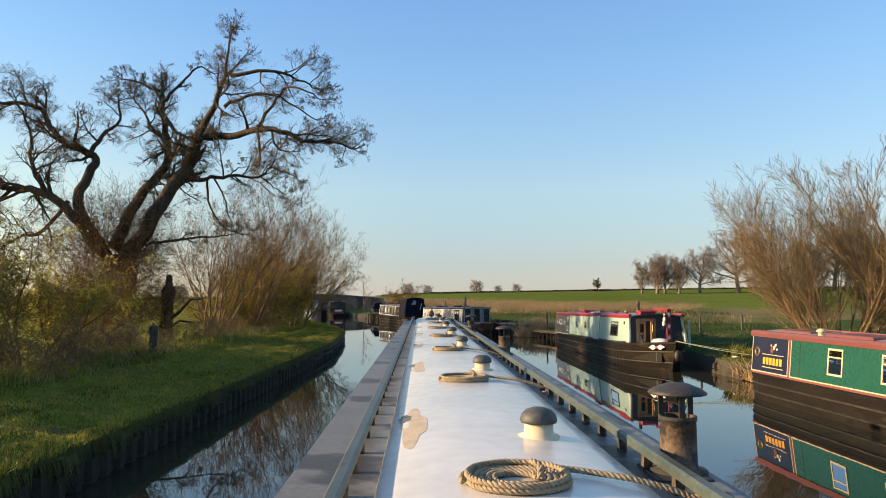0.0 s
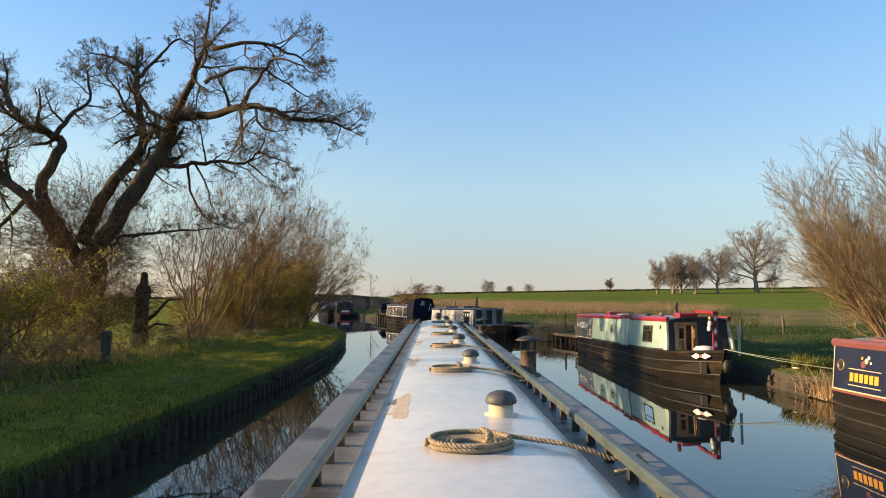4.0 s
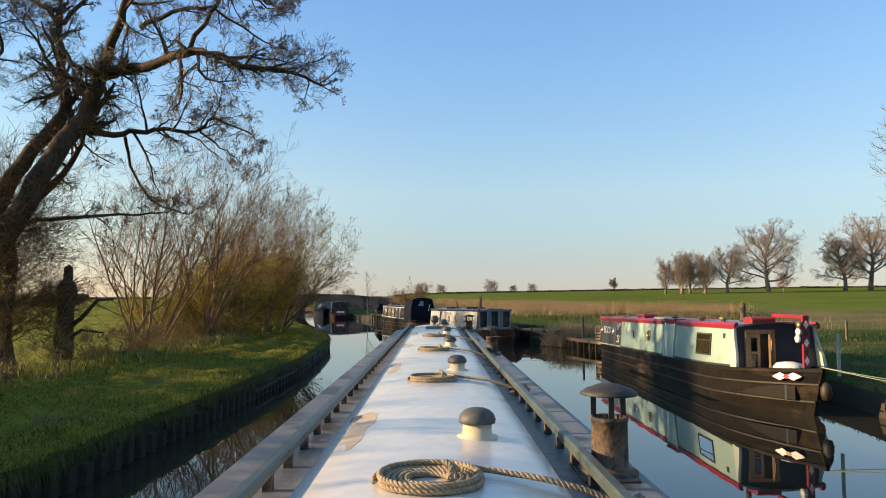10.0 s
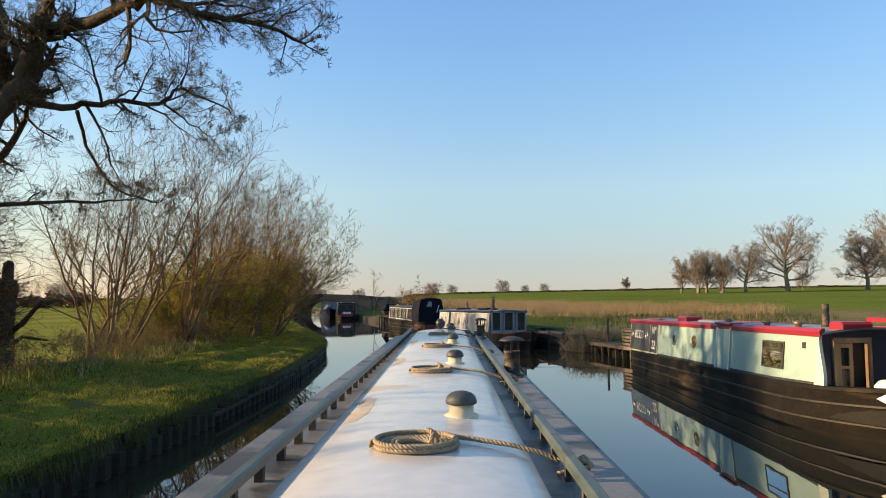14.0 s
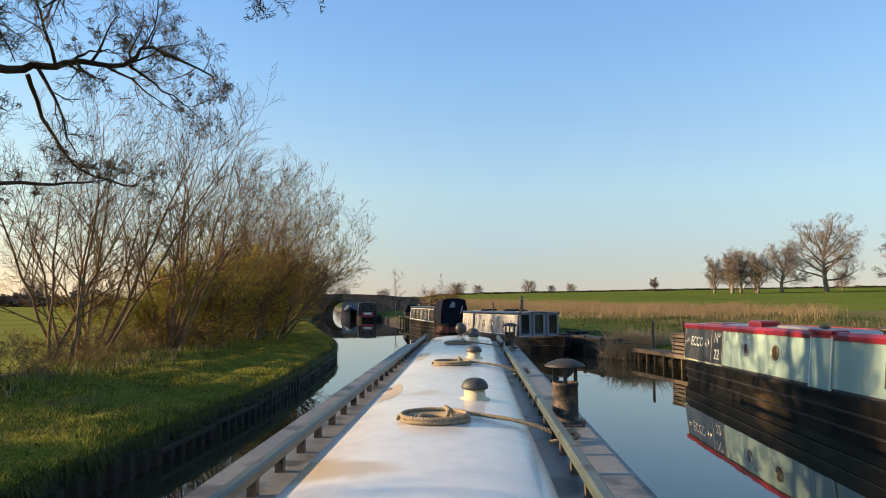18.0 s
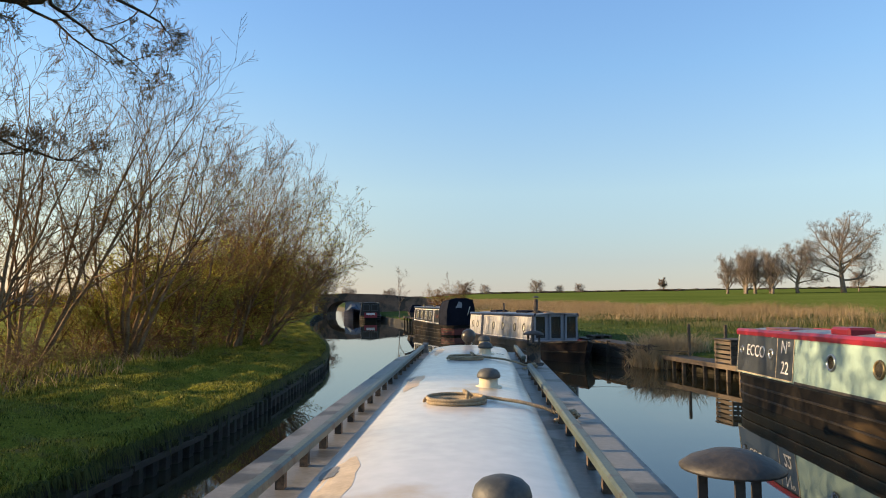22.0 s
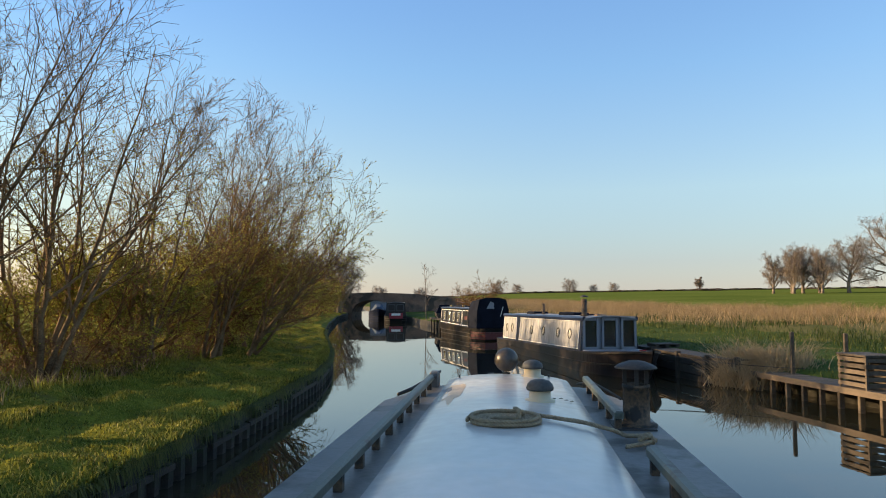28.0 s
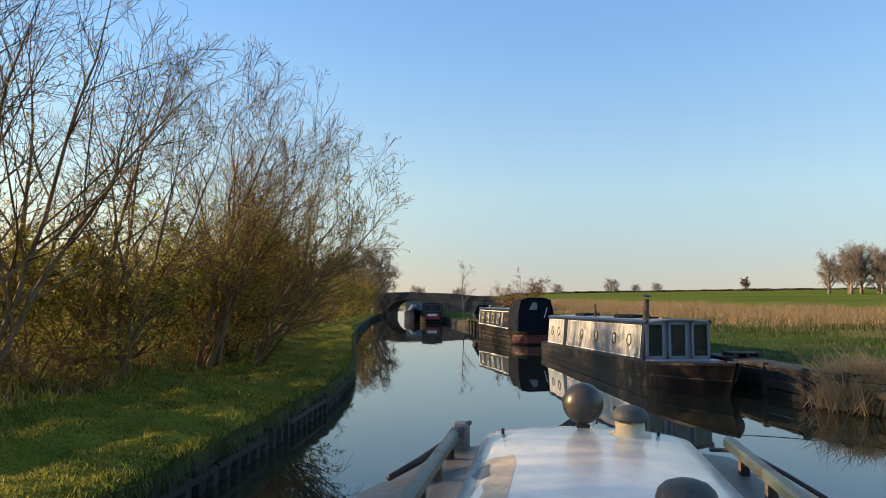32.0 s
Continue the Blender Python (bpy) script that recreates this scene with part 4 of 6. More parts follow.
def field_trees():
    big = far_tree("field_oak", 71, 18.5, 0.95, 73.5, 175, 3.3, "broad bare oak standing alone in the field")
    mid = far_tree("field_oak", 72, 13.0, 0.75, 64.5, 176, 3.3, "smaller bare oak in the field")
    slim = far_tree("field_tree", 73, 11.5, 0.5, 54.5, 178, 3.3, "slender bare tree in a small copse", 0.12, fine=0.004)
    for x, y, s in ((57.0, 180, 0.98), (59.3, 176, 0.92), (60.8, 182, 0.9), (52.2, 184, 0.86), (55.6, 183, 0.95)):
        copy_thing(slim, pose(x, y, right_height(x - curve_at(RIGHT, y), x, y) - 0.1, 0, 0, x * 50)).scale = (s, s, s)
    for x, y, s, src in ((92, 176, 1.25, mid), (99.5, 178, 1.08, big), (112, 178, 0.9, big), (84, 190, 0.45, mid)):
        copy_thing(src, pose(x, y, right_height(x - curve_at(RIGHT, y), x, y) - 0.1, 0, 0, x * 37)).scale = (s, s, s)
    for x, y, s in ((20, 420, 0.9), (-21, 420, 0.85), (45, 430, 0.6), (33, 420, 0.5), (-8, 360, 0.55), (-45, 300, 0.6), (-60, 290, 0.7), (-80, 300, 0.8), (-100, 180, 0.7), (-120, 190, 0.8), (-75, 200, 0.6)):
        copy_thing(mid, pose(x, y, (right_height(x - curve_at(RIGHT, y), x, y) if x > curve_at(RIGHT, y) else 1.0) - 3.0 * s, 0, 0, x * 13)).scale = (s * 1.1, s * 1.1, s)
    for x, y, s in ((-21.4, 97.5, 0.72), (-24.2, 99, 0.6), (-27.5, 104, 0.7), (-31, 112, 0.8)):
        copy_thing(slim, pose(x, y, 0.5, 0, 0, x * 13)).scale = (s * 1.2, s * 1.2, s)
    sap = shrub(81, 4.4, 1, 0, 0.05, ASCEND, FARBARK, GREYTWIG, 0, None, "birch_sapling", "thin bare sapling on the far bank", "tree", fine=0.004, r0=0.045)
    sap.matrix_world = pose(-8.3, 76, 0.6)
    bush = shrub(82, 2.6, 10, 0, 0.6, THICKET, TWIG, TWIG, 0, None, "hawthorn_bush", "brown bare bush among the reeds", "bush", fine=0.005)
    bush.matrix_world = pose(-3.9, 69, 0.8)
    copy_thing(bush, pose(-5.2, 77, 0.8, 0, 0, 80)).scale = (0.8, 0.8, 0.8)
    hawk = shrub(83, 2.0, 14, 0, 0.7, THICKET, TWIG, GREYTWIG, 0, None, "far_hedgerow", "dark trimmed hedgerow along the far field", "hedge", fine=0.06, r0=0.05)
    hawk.matrix_world = Matrix.Translation((75, 330, right_height(130, 75, 330) - 0.2)) @ Matrix.Diagonal((4.5, 4.5, 0.7, 1))
    k = 0
    for x in range(-180, 330, 6):
        y = 330 + 40 * math.sin(x * 0.02)
        zz = right_height(x - curve_at(RIGHT, y), x, y) if x > curve_at(RIGHT, y) else 2.2
        c = copy_thing(hawk, pose(x, y, zz - 0.2, 0, 0, (k * 77) % 360))
        c.scale = (4.5, 4.5, 0.46 + 0.14 * math.sin(k * 1.9))
        k += 1
    for i in range(8):
        c = copy_thing(hawk, pose(-150 + 9 * i, 190 - 4 * i, 0.4, 0, 0, i * 77))
        c.scale = (3.6, 3.6, 1.6 + 0.5 * math.sin(i * 2.1))
    poplar = shrub(84, 11, 9, 0, 0.1, THICKET, TWIG, GREYTWIG, 0, None, "far_poplar", "narrow upright tree on the skyline", "tree", fine=0.12, r0=0.2)
    poplar.matrix_world = pose(176, 798, right_height(231, 176, 798) - 0.5)


field_trees()


# ---- boats ----
def paint(name, c, rough=0.35, wear=None, amount=0.0, d=0.82):
    return surface(name, tuple(k * d for k in c), c, 1.2, rough, 0.04, 18, stain=wear, stain_scale=2.5, stain_amount=amount)


BLACKING = surface("hull_blacking", (0.006, 0.0055, 0.005), (0.017, 0.0145, 0.012), 2.0, 0.6, 0.15, 25, stain=(0.046, 0.032, 0.018), stain_scale=1.5, stain_amount=0.2, spec=0.12, stretch=(1, 0.35, 1.5))
STRAKE = surface("scuffed_strake", (0.007, 0.006, 0.005), (0.036, 0.026, 0.015), 2.4, 0.6, 0.25, 25, stretch=(1, 0.3, 1))
SAGE = paint("sage_green_paint", (0.31, 0.44, 0.385), 0.35)
PALESAGE = paint("pale_sage_paint", (0.50, 0.56, 0.46), 0.4)
SLATE = paint("slate_grey_paint", (0.055, 0.065, 0.075), 0.32)
RED = paint("red_paint", (0.27, 0.018, 0.030), 0.4)
DEEPRED = paint("dark_red_paint", (0.12, 0.014, 0.014), 0.45)
DULLRED = paint("faded_red_paint", (0.18, 0.060, 0.056), 0.5)
NAVY = paint("navy_paint", (0.012, 0.018, 0.045), 0.35)
BLUEBLACK = paint("blue_black_paint", (0.006, 0.007, 0.011), 0.35)
GREEN = paint("deep_green_paint", (0.012, 0.085, 0.062), 0.28)
CREAM = paint("cream_coachline", (0.62, 0.50, 0.33), 0.4)
GOLD = paint("gold_letters", (0.72, 0.36, 0.05), 0.4)
WHITE = paint("white_paint", (0.76, 0.74, 0.70), 0.4)
SILVER = surface("silvery_panel", (0.26, 0.265, 0.275), (0.50, 0.505, 0.50), 2.2, 0.18, 0.06, 8, stretch=(1, 2.0, 0.4), gloss=0.08)
GREYFRAME = paint("pale_grey_frame", (0.22, 0.24, 0.28), 0.4)
ROOFGREY = surface("grey_roof", (0.16, 0.16, 0.17), (0.27, 0.27, 0.28), 1.5, 0.5, 0.1, 20)
BROWNHULL = surface("rusty_brown_hull", (0.007, 0.0045, 0.0045), (0.017, 0.010, 0.009), 2.0, 0.5, 0.2, 25, stain=(0.032, 0.017, 0.012), stain_scale=1.6, stain_amount=0.15, stretch=(1, 0.4, 2))
CHROME = surface("dull_chrome", (0.35, 0.35, 0.34), (0.60, 0.60, 0.58), 6, 0.3, 0.03, 40, metal=0.9)
BRASS = surface("tarnished_brass", (0.16, 0.12, 0.06), (0.34, 0.26, 0.13), 6, 0.45, 0.05, 40, metal=0.8)
VARNISH = surface("varnished_wood", (0.22, 0.12, 0.055), (0.42, 0.26, 0.13), 3, 0.4, 0.1, 40, stretch=(4, 4, 0.5))
# near-black colour that stands for the unlit inside behind glass and openings
INSIDE = surface("unlit_interior_colour", (0.012, 0.010, 0.009), (0.03, 0.026, 0.022), 2, 0.7, 0.0, 20)
CURTAIN = surface("curtain_cloth", (0.45, 0.40, 0.32), (0.62, 0.56, 0.46), 3, 0.9, 0.3, 60, stretch=(8, 8, 0.6))
PANE = glass("window_glass")
STEELBLACK = surface("sooty_iron", (0.012, 0.012, 0.013), (0.045, 0.040, 0.036), 6, 0.6, 0.3, 50)
RUSTY = surface("rusty_flue", (0.05, 0.035, 0.025), (0.19, 0.12, 0.07), 9, 0.75, 0.4, 50, stain=(0.02, 0.018, 0.016), stain_scale=9, stain_amount=0.5)
CANVAS = surface("navy_canvas", (0.005, 0.007, 0.013), (0.012, 0.015, 0.026), 2.0, 0.95, 0.35, 70, spec=0.1, gloss=0.04)
ROPE = surface("hemp_rope", (0.19, 0.145, 0.092), (0.39, 0.305, 0.20), 30, 0.85, 0.5, 160)
PLASTIC = paint("white_plastic_sack", (0.75, 0.73, 0.68), 0.5)
HW = 1.04


class Narrowboat:
    """Builds one narrowboat in its own frame: stern at y = 0, bow at y = L, water at z = 0. Parts hang on self.root."""

    def __init__(self, name, stern, bow, label, g0, g1, r0, r1, c0, c1, hull, side, roof, edge, bulkhead, well=1.3, rise=0.26, strakes=(0.16, 0.36), group="moored narrowboats"):
        a, b = Vector((*stern, 0)), Vector((*bow, 0))
        self.L = (b - a).length
        turn = math.atan2(b.y - a.y, b.x - a.x) - math.pi / 2
        self.root = thing(name, Matrix.Translation(a) @ Matrix.Rotation(turn, 4, "Z"), label, "narrowboat", group)
        self.g0, self.g1, self.r0, self.r1, self.c0, self.c1, self.rise = g0, g1, r0, r1, c0, c1, rise
        L = self.L
        ys = sorted(set([0, 0.08, 0.2, 0.4, 0.7, 1.0, 1.3] + list(np.linspace(1.3, L - 3.4, 10)) + list(np.linspace(L - 3.4, L, 15)) + [c1, c1 + well]))
        self.well = (c1, c1 + well)
        rows = ((-0.55, 0.90, 0.12), (0.0, 0.985, 0.05), (None, 1.0, 0.0))
        v, f = [], []
        for y in ys:
            w, g = self.half(y), self.gun(y)
            for s in (-1, 1):
                for z, k, cut in rows:
                    ww, yy = self.skin(y, g if z is None else z)
                    v.append((s * ww * k, yy + cut * max(0, 1 - y) * 1.5, g if z is None else z))
        n = len(ys)
        for i in range(n - 1):
            o, q = i * 6, (i + 1) * 6
            f += [(o, q, q + 1, o + 1), (o + 1, q + 1, q + 2, o + 2), (o + 3, o + 4, q + 4, q + 3), (o + 4, o + 5, q + 5, q + 4), (o, o + 3, q + 3, q)]
        f += [(0, 1, 4, 3), (1, 2, 5, 4)]
        part("hull", (v, f), hull, self.root, smooth=False)
        v, f = [], []
        for y in ys:
            w, g = self.half(y), self.gun(y)
            inner = max(0.02, w - 0.13)
            v += [(-w - 0.012, y, g), (-inner, y, g + 0.012), (inner, y, g + 0.012), (w + 0.012, y, g), (-w - 0.012, y, g - 0.06), (w + 0.012, y, g - 0.06), (-inner, y, 0.28), (inner, y, 0.28)]
        for i in range(n - 1):
            o, q = i * 8, (i + 1) * 8
            f += [(o, o + 1, q + 1, q), (o + 2, o + 3, q + 3, q + 2), (o + 4, o, q, q + 4), (o + 3, o + 5, q + 5, q + 3)]
            mid = (ys[i] + ys[i + 1]) / 2
            if self.well[0] < mid < self.well[1]:
                f += [(o + 6, o + 7, q + 7, q + 6), (o + 1, o + 6, q + 6, q + 1), (o + 7, o + 2, q + 2, q + 7)]
                if i + 1 < n and ys[i + 1] >= self.well[1] - 1e-6:
                    f.append((q + 6, q + 7, q + 2, q + 1))
            else:
                f.append((o + 1, o + 2, q + 2, q + 1))
        part("deck", (v, f), hull, self.root)
        for z in strakes:
            for s in (-1, 1):
                ring = []
                for y in ys:
                    zz = z + (self.gun(y) - self.gun(0)) * (z / 0.5)
                    w, yy = self.skin(y, zz)
                    w = w * (0.985 + 0.015 * z / 0.6) + 0.004
                    ring.append([(s * w, yy, zz - 0.022), (s * (w + 0.022), yy, zz - 0.014), (s * (w + 0.022), yy, zz + 0.014), (s * w, yy, zz + 0.022)])
                part("rubbing_strake", loft(ring), STRAKE, self.root)
        # cabin
        for s in (-1, 1):
            self.panel(s, c0, c1, 0.0, 1.0, side, out=0.0, thick=0.05, name="cabin_side")
        ring = []
        for y in np.linspace(c0 - 0.04, c1 + 0.12, 9):
            z, w = self.roofz(y), 0.86
            outer = [(w * k, y, z + 0.09 * (1 - k * k)) for k in (-1.0, -0.75, -0.5, -0.25, 0, 0.25, 0.5, 0.75, 1.0)]
            ring.append(outer + [(a, b, c - 0.035) for a, b, c in reversed(outer)])
        part("roof", loft(ring), roof, self.root, smooth=False)
        for s in (-1, 1):
            ring = []
            for y in np.linspace(c0 - 0.04, c1 + 0.12, 5):
                z = self.roofz(y)
                ring.append([(s * 0.80, y, z + 0.03), (s * 0.885, y, z - 0.06), (s * 0.90, y, z + 0.02), (s * 0.86, y, z + 0.07), (s * 0.81, y, z + 0.075)])
            part("roof_edge", loft(ring), edge, self.root)
        for y, t in ((c0, 0.03), (c1, 0.03)):
            g, z = self.gun(y), self.roofz(y)
            a = [(-0.93, y, g), (0.93, y, g), (0.85, y, z), (0.4, y, z + 0.065), (-0.4, y, z + 0.065), (-0.85, y, z)]
            part("bulkhead", prism(a, [(p, q - t, r) for p, q, r in a]), bulkhead, self.root)

    def half(self, y):
        if y < 1.3:
            return HW * math.sqrt(max(0.0, 1 - ((1.3 - y) / 1.3) ** 2 * 0.72))
        s = max(0.0, (y - (self.L - 2.8)) / 2.8)
        return HW * max(0.015, 1 - s ** 2.4)

    def skin(self, y, z):
        """Half width and place along the hull at height z: the fore end flares and rakes outward towards the gunwale."""
        s = max(0.0, (y - (self.L - 2.8)) / 2.8)
        d = max(0.0, self.gun(y) - z) / 0.7
        return self.half(y) * (1 - 0.42 * s * min(1.6, d)), y - 0.30 * s ** 1.5 * min(2.0, d)

    def gun(self, y):
        return self.g0 + (self.g1 - self.g0) * y / self.L + self.rise * max(0.0, (y - (self.L - 3.4)) / 3.4) ** 1.6

    def roofz(self, y):
        return self.r0 + (self.r1 - self.r0) * (y - self.c0) / (self.c1 - self.c0)

    def spot(self, s, y, f, out=0.0):
        """A point of the cabin's outer side: f runs from the gunwale (0) to the roof (1)."""
        g, z = self.gun(y) + 0.01, self.roofz(y)
        n = Vector((s * (z - g), 0, 0.09)).normalized()
        return Vector((s * (0.935 - 0.085 * f), y, g + (z - g) * f)) + n * out

    def panel(self, s, y0, y1, f0, f1, material, out=0.004, thick=0.006, name="panel", parent=None, label=""):
        k = max(2, int(abs(y1 - y0) / 1.5) + 2)
        rings = []
        for y in np.linspace(y0, y1, k):
            rings.append([self.spot(s, y, f0, out - thick), self.spot(s, y, f0, out), self.spot(s, y, f1, out), self.spot(s, y, f1, out - thick)])
        return part(name, loft(rings), material, parent or self.root, label)

    def border(self, s, y0, y1, f0, f1, material, w=0.03, name="coachline", parent=None, out=0.012):
        wf = w / (self.roofz(y0) - self.gun(y0))
        v, f = [], []
        for ya, fa, yb, fb in ((y0, f0, y0 + w, f0 + wf), (y1, f0, y1 - w, f0 + wf), (y1, f1, y1 - w, f1 - wf), (y0, f1, y0 + w, f1 - wf)):
            v += [tuple(q) for q in (self.spot(s, ya, fa, 0), self.spot(s, ya, fa, out), self.spot(s, yb, fb, out), self.spot(s, yb, fb, 0))]
        for k in range(4):
            o, q = 4 * k, 4 * ((k + 1) % 4)
            f += [(o + i, o + (i + 1) % 4, q + (i + 1) % 4, q + i) for i in range(4)]
        return part(name, (v, f), material, parent or self.root)

    def window(self, s, y0, y1, f0, f1, frame_mat=STEELBLACK, curtains=True, bar=True):
        fr = self.border(s, y0, y1, f0, f1, frame_mat, 0.035, "window", out=0.022)
        # the cabin side is solid: this dark sheet imitates the shade inside
        self.panel(s, y0 + 0.03, y1 - 0.03, f0 + 0.03, f1 - 0.03, INSIDE, 0.004, 0.003, "backing", fr)
        if curtains:
            w = (y1 - y0) * 0.24
            for a in (y0 + 0.04, y1 - 0.04 - w):
                self.panel(s, a, a + w, f0 + 0.05, f1 - 0.05, CURTAIN, 0.009, 0.003, "curtain", fr)
        if bar:
            fm = f0 + (f1 - f0) * 0.68
            self.panel(s, y0 + 0.03, y1 - 0.03, fm - 0.015, fm + 0.015, frame_mat, 0.020, 0.005, "glazing_bar", fr)
        pane = self.panel(s, y0 + 0.03, y1 - 0.03, f0 + 0.03, f1 - 0.03, PANE, 0.015, 0.003, "pane", fr)
        pane.visible_shadow = False
        return fr

    def porthole(self, s, y, f, r=0.14, ring=BRASS, glassy=True):
        p = self.spot(s, y, f, 0.0)
        z = (self.spot(s, y, f, 1.0) - p).normalized()
        m = Matrix.Translation(p) @ z.to_track_quat("Z", "Y").to_matrix().to_4x4()
        rim = part("porthole", moved(lathe([(r, 0.0), (r, 0.018), (r - 0.012, 0.03), (r - 0.03, 0.03), (r - 0.04, 0.018), (r - 0.04, 0.0)], 20), m), ring, self.root, "round porthole rim", smooth=True)
        part("backing", moved(lathe([(r - 0.035, 0.004), (0.0, 0.004)], 20), m), INSIDE, rim)
        if glassy:
            part("pane", moved(lathe([(r - 0.035, 0.012), (0.0, 0.014)], 20), m), PANE, rim).visible_shadow = False
        return rim

    def letters(self, text, s, y, f, size, material, name="lettering"):
        p = self.spot(s, y, f, 0.012)
        z = (self.spot(s, y, f, 1.0) - p).normalized()
        x = Vector((0, 1, 0)) * s
        m = Matrix.Identity(4)
        up = z.cross(x)
        for i in range(3):
            m[i][0], m[i][1], m[i][2], m[i][3] = x[i], up[i], z[i], p[i]
        return lettering(name, text, size, m, material, self.root)

    def flue(self, x, y, h=0.5, r=0.07, tip=True):
        z = self.roofz(y) + 0.07
        fl = part("chimney", moved(lathe([(r * 1.5, 0), (r * 1.5, 0.03), (r, 0.05), (r, h), (r * 0.7, h), (r * 0.7, h - 0.05), (0, h - 0.05)], 14), Matrix.Translation((x, y, z))), RUSTY, self.root, "rusty iron chimney", smooth=True)
        if tip:
            part("cap", moved(lathe([(r * 1.6, h + 0.05), (r * 1.5, h + 0.08), (0, h + 0.13)], 14), Matrix.Translation((x, y, z))), STEELBLACK, fl)

    def vent(self, x, y, material=BRASS, r=0.09):
        z = self.roofz(y) + 0.09 * (1 - (x / 0.86) ** 2)
        part("mushroom_vent", moved(lathe([(r * 0.6, -0.02), (r * 0.6, 0.05), (r, 0.06), (r * 0.9, 0.10), (r * 0.5, 0.125), (0, 0.13)], 14), Matrix.Translation((x, y, z))), material, self.root, "domed roof vent", smooth=True)

    def box(self, x0, y0, x1, y1, h, material, name="roof_box", label=""):
        z = self.roofz((y0 + y1) / 2) + 0.05
        return part(name, block(x0, y0, z, x1, y1, z + h, min(0.04, h / 3)), material, self.root, label)


def diamond(y, z, w, h, x):
    return [(x, y - w, z), (x, y, z - h), (x, y + w, z), (x, y, z + h)]


def sage_boat():
    b = Narrowboat("narrowboat", (6.24, 33.75), (6.85, 20.7), "moored sage-green narrowboat with red roof edges and black hull", 0.56, 0.76, 1.46, 1.62, 0.42, 11.30,
                   BLACKING, SAGE, ROOFGREY, RED, NAVY, well=1.25, rise=0.14)
    R = b.root
    b.panel(1, 0.46, 3.15, 0.03, 0.97, SLATE, 0.008, 0.008, "name_panel", label="slate-grey name panel")
    b.border(1, 0.46, 3.15, 0.02, 0.98, CREAM, 0.022, out=0.012)
    b.panel(1, 2.42, 2.44, 0.03, 0.97, CREAM, 0.012, 0.004, "coachline")
    b.letters("ECCO", 1, 1.42, 0.56, 0.335, WHITE)
    b.letters("N\u00ba", 1, 2.80, 0.72, 0.34, WHITE)
    b.letters("22", 1, 2.80, 0.28, 0.34, WHITE)
    b.panel(1, 3.2, 11.25, 0.0, 0.05, STEELBLACK, 0.008, 0.008, "black_band")
    b.porthole(1, 0.70, 0.56, 0.09, CHROME)
    b.porthole(1, 2.17, 0.55, 0.11, CHROME)
    b.porthole(1, 4.50, 0.55, 0.15, CHROME)
    b.porthole(1, 5.88, 0.55, 0.15)
    hatch = b.panel(1, 7.28, 8.0, 0.0, 1.06, SAGE, 0.035, 0.035, "side_hatch", label="raised side hatch")
    for y in (7.28, 7.97):
        b.panel(1, y, y + 0.03, 0.0, 1.0, WHITE, 0.045, 0.01, "hatch_trim", hatch)
    b.box(0.62, 7.25, 0.93, 8.03, 0.05, RED, "hatch_top")
    b.window(1, 9.42, 10.24, 0.22, 0.78)
    b.panel(1, 10.84, 10.94, 0.68, 0.80, INSIDE, 0.012, 0.012, "side_vent")
    # swept white edge plates beside the fore doors
    for s in (-1, 1):
        prof = []
        for k in range(9):
            t = k / 8
            prof.append((0.10 + 0.24 * (3 * t * t - 2 * t ** 3), t))
        bits = []
        for (w0, f0), (w1, f1) in zip(prof, prof[1:]):
            e0, e1 = 11.30 + 0.30 - w0, 11.30 + 0.30 - w1
            a = [b.spot(s, 11.28, f0, 0.003), b.spot(s, e0 + 0.06, f0, 0.003), b.spot(s, e0 + 0.06, f0, -0.05), b.spot(s, 11.28, f0, -0.05)]
            c = [b.spot(s, 11.28, f1, 0.003), b.spot(s, e1 + 0.06, f1, 0.003), b.spot(s, e1 + 0.06, f1, -0.05), b.spot(s, 11.28, f1, -0.05)]
            bits.append(prism(a, c))
        part("edge_plate", merge(*bits), PALESAGE, R, "curved pale sage cabin edge")
    # fore doors, one ajar
    g = 0.30
    fr = part("door_frame", merge(block(0.02, 11.30, g, 0.08, 11.36, 1.52), block(0.58, 11.30, g, 0.64, 11.36, 1.50), block(0.02, 11.30, 1.46, 0.64, 11.36, 1.54)), VARNISH, R)
    for x0, m in ((0.33, Matrix.Identity(4)), (0.08, Matrix.Translation((0.08, 11.36, 0)) @ Matrix.Rotation(radians(58), 4, "Z") @ Matrix.Translation((-0.08, -11.36, 0)))):
        x1 = x0 + 0.25
        door = part("door", moved(merge(block(x0, 11.31, g, x0 + 0.06, 11.35, 1.45), block(x1 - 0.06, 11.31, g, x1, 11.35, 1.45), block(x0 + 0.06, 11.31, g, x1 - 0.06, 11.35, 0.72), block(x0 + 0.06, 11.31, 1.38, x1 - 0.06, 11.35, 1.45),
                                            block(x0 + 0.06, 11.31, 1.04, x1 - 0.06, 11.35, 1.09)), m), VARNISH, R, "varnished glazed door")
        pane = part("pane", moved(block(x0 + 0.06, 11.326, 0.72, x1 - 0.06, 11.334, 1.38), m), PANE, door)
        pane.visible_shadow = False
    # no opening here: the doorway's shade is a dark sheet on the bulkhead
    part("doorway", block(0.06, 11.302, g, 0.62, 11.306, 1.50), INSIDE, R, "dark sheet as unlit doorway")
    # red cratch frame over the fore deck
    y1 = 11.30 + 1.22
    post = part("cratch_post", block(-0.03, y1, 0.70, 0.10, y1 + 0.06, 1.86, 0.008), RED, R, "red post with painted diamonds")
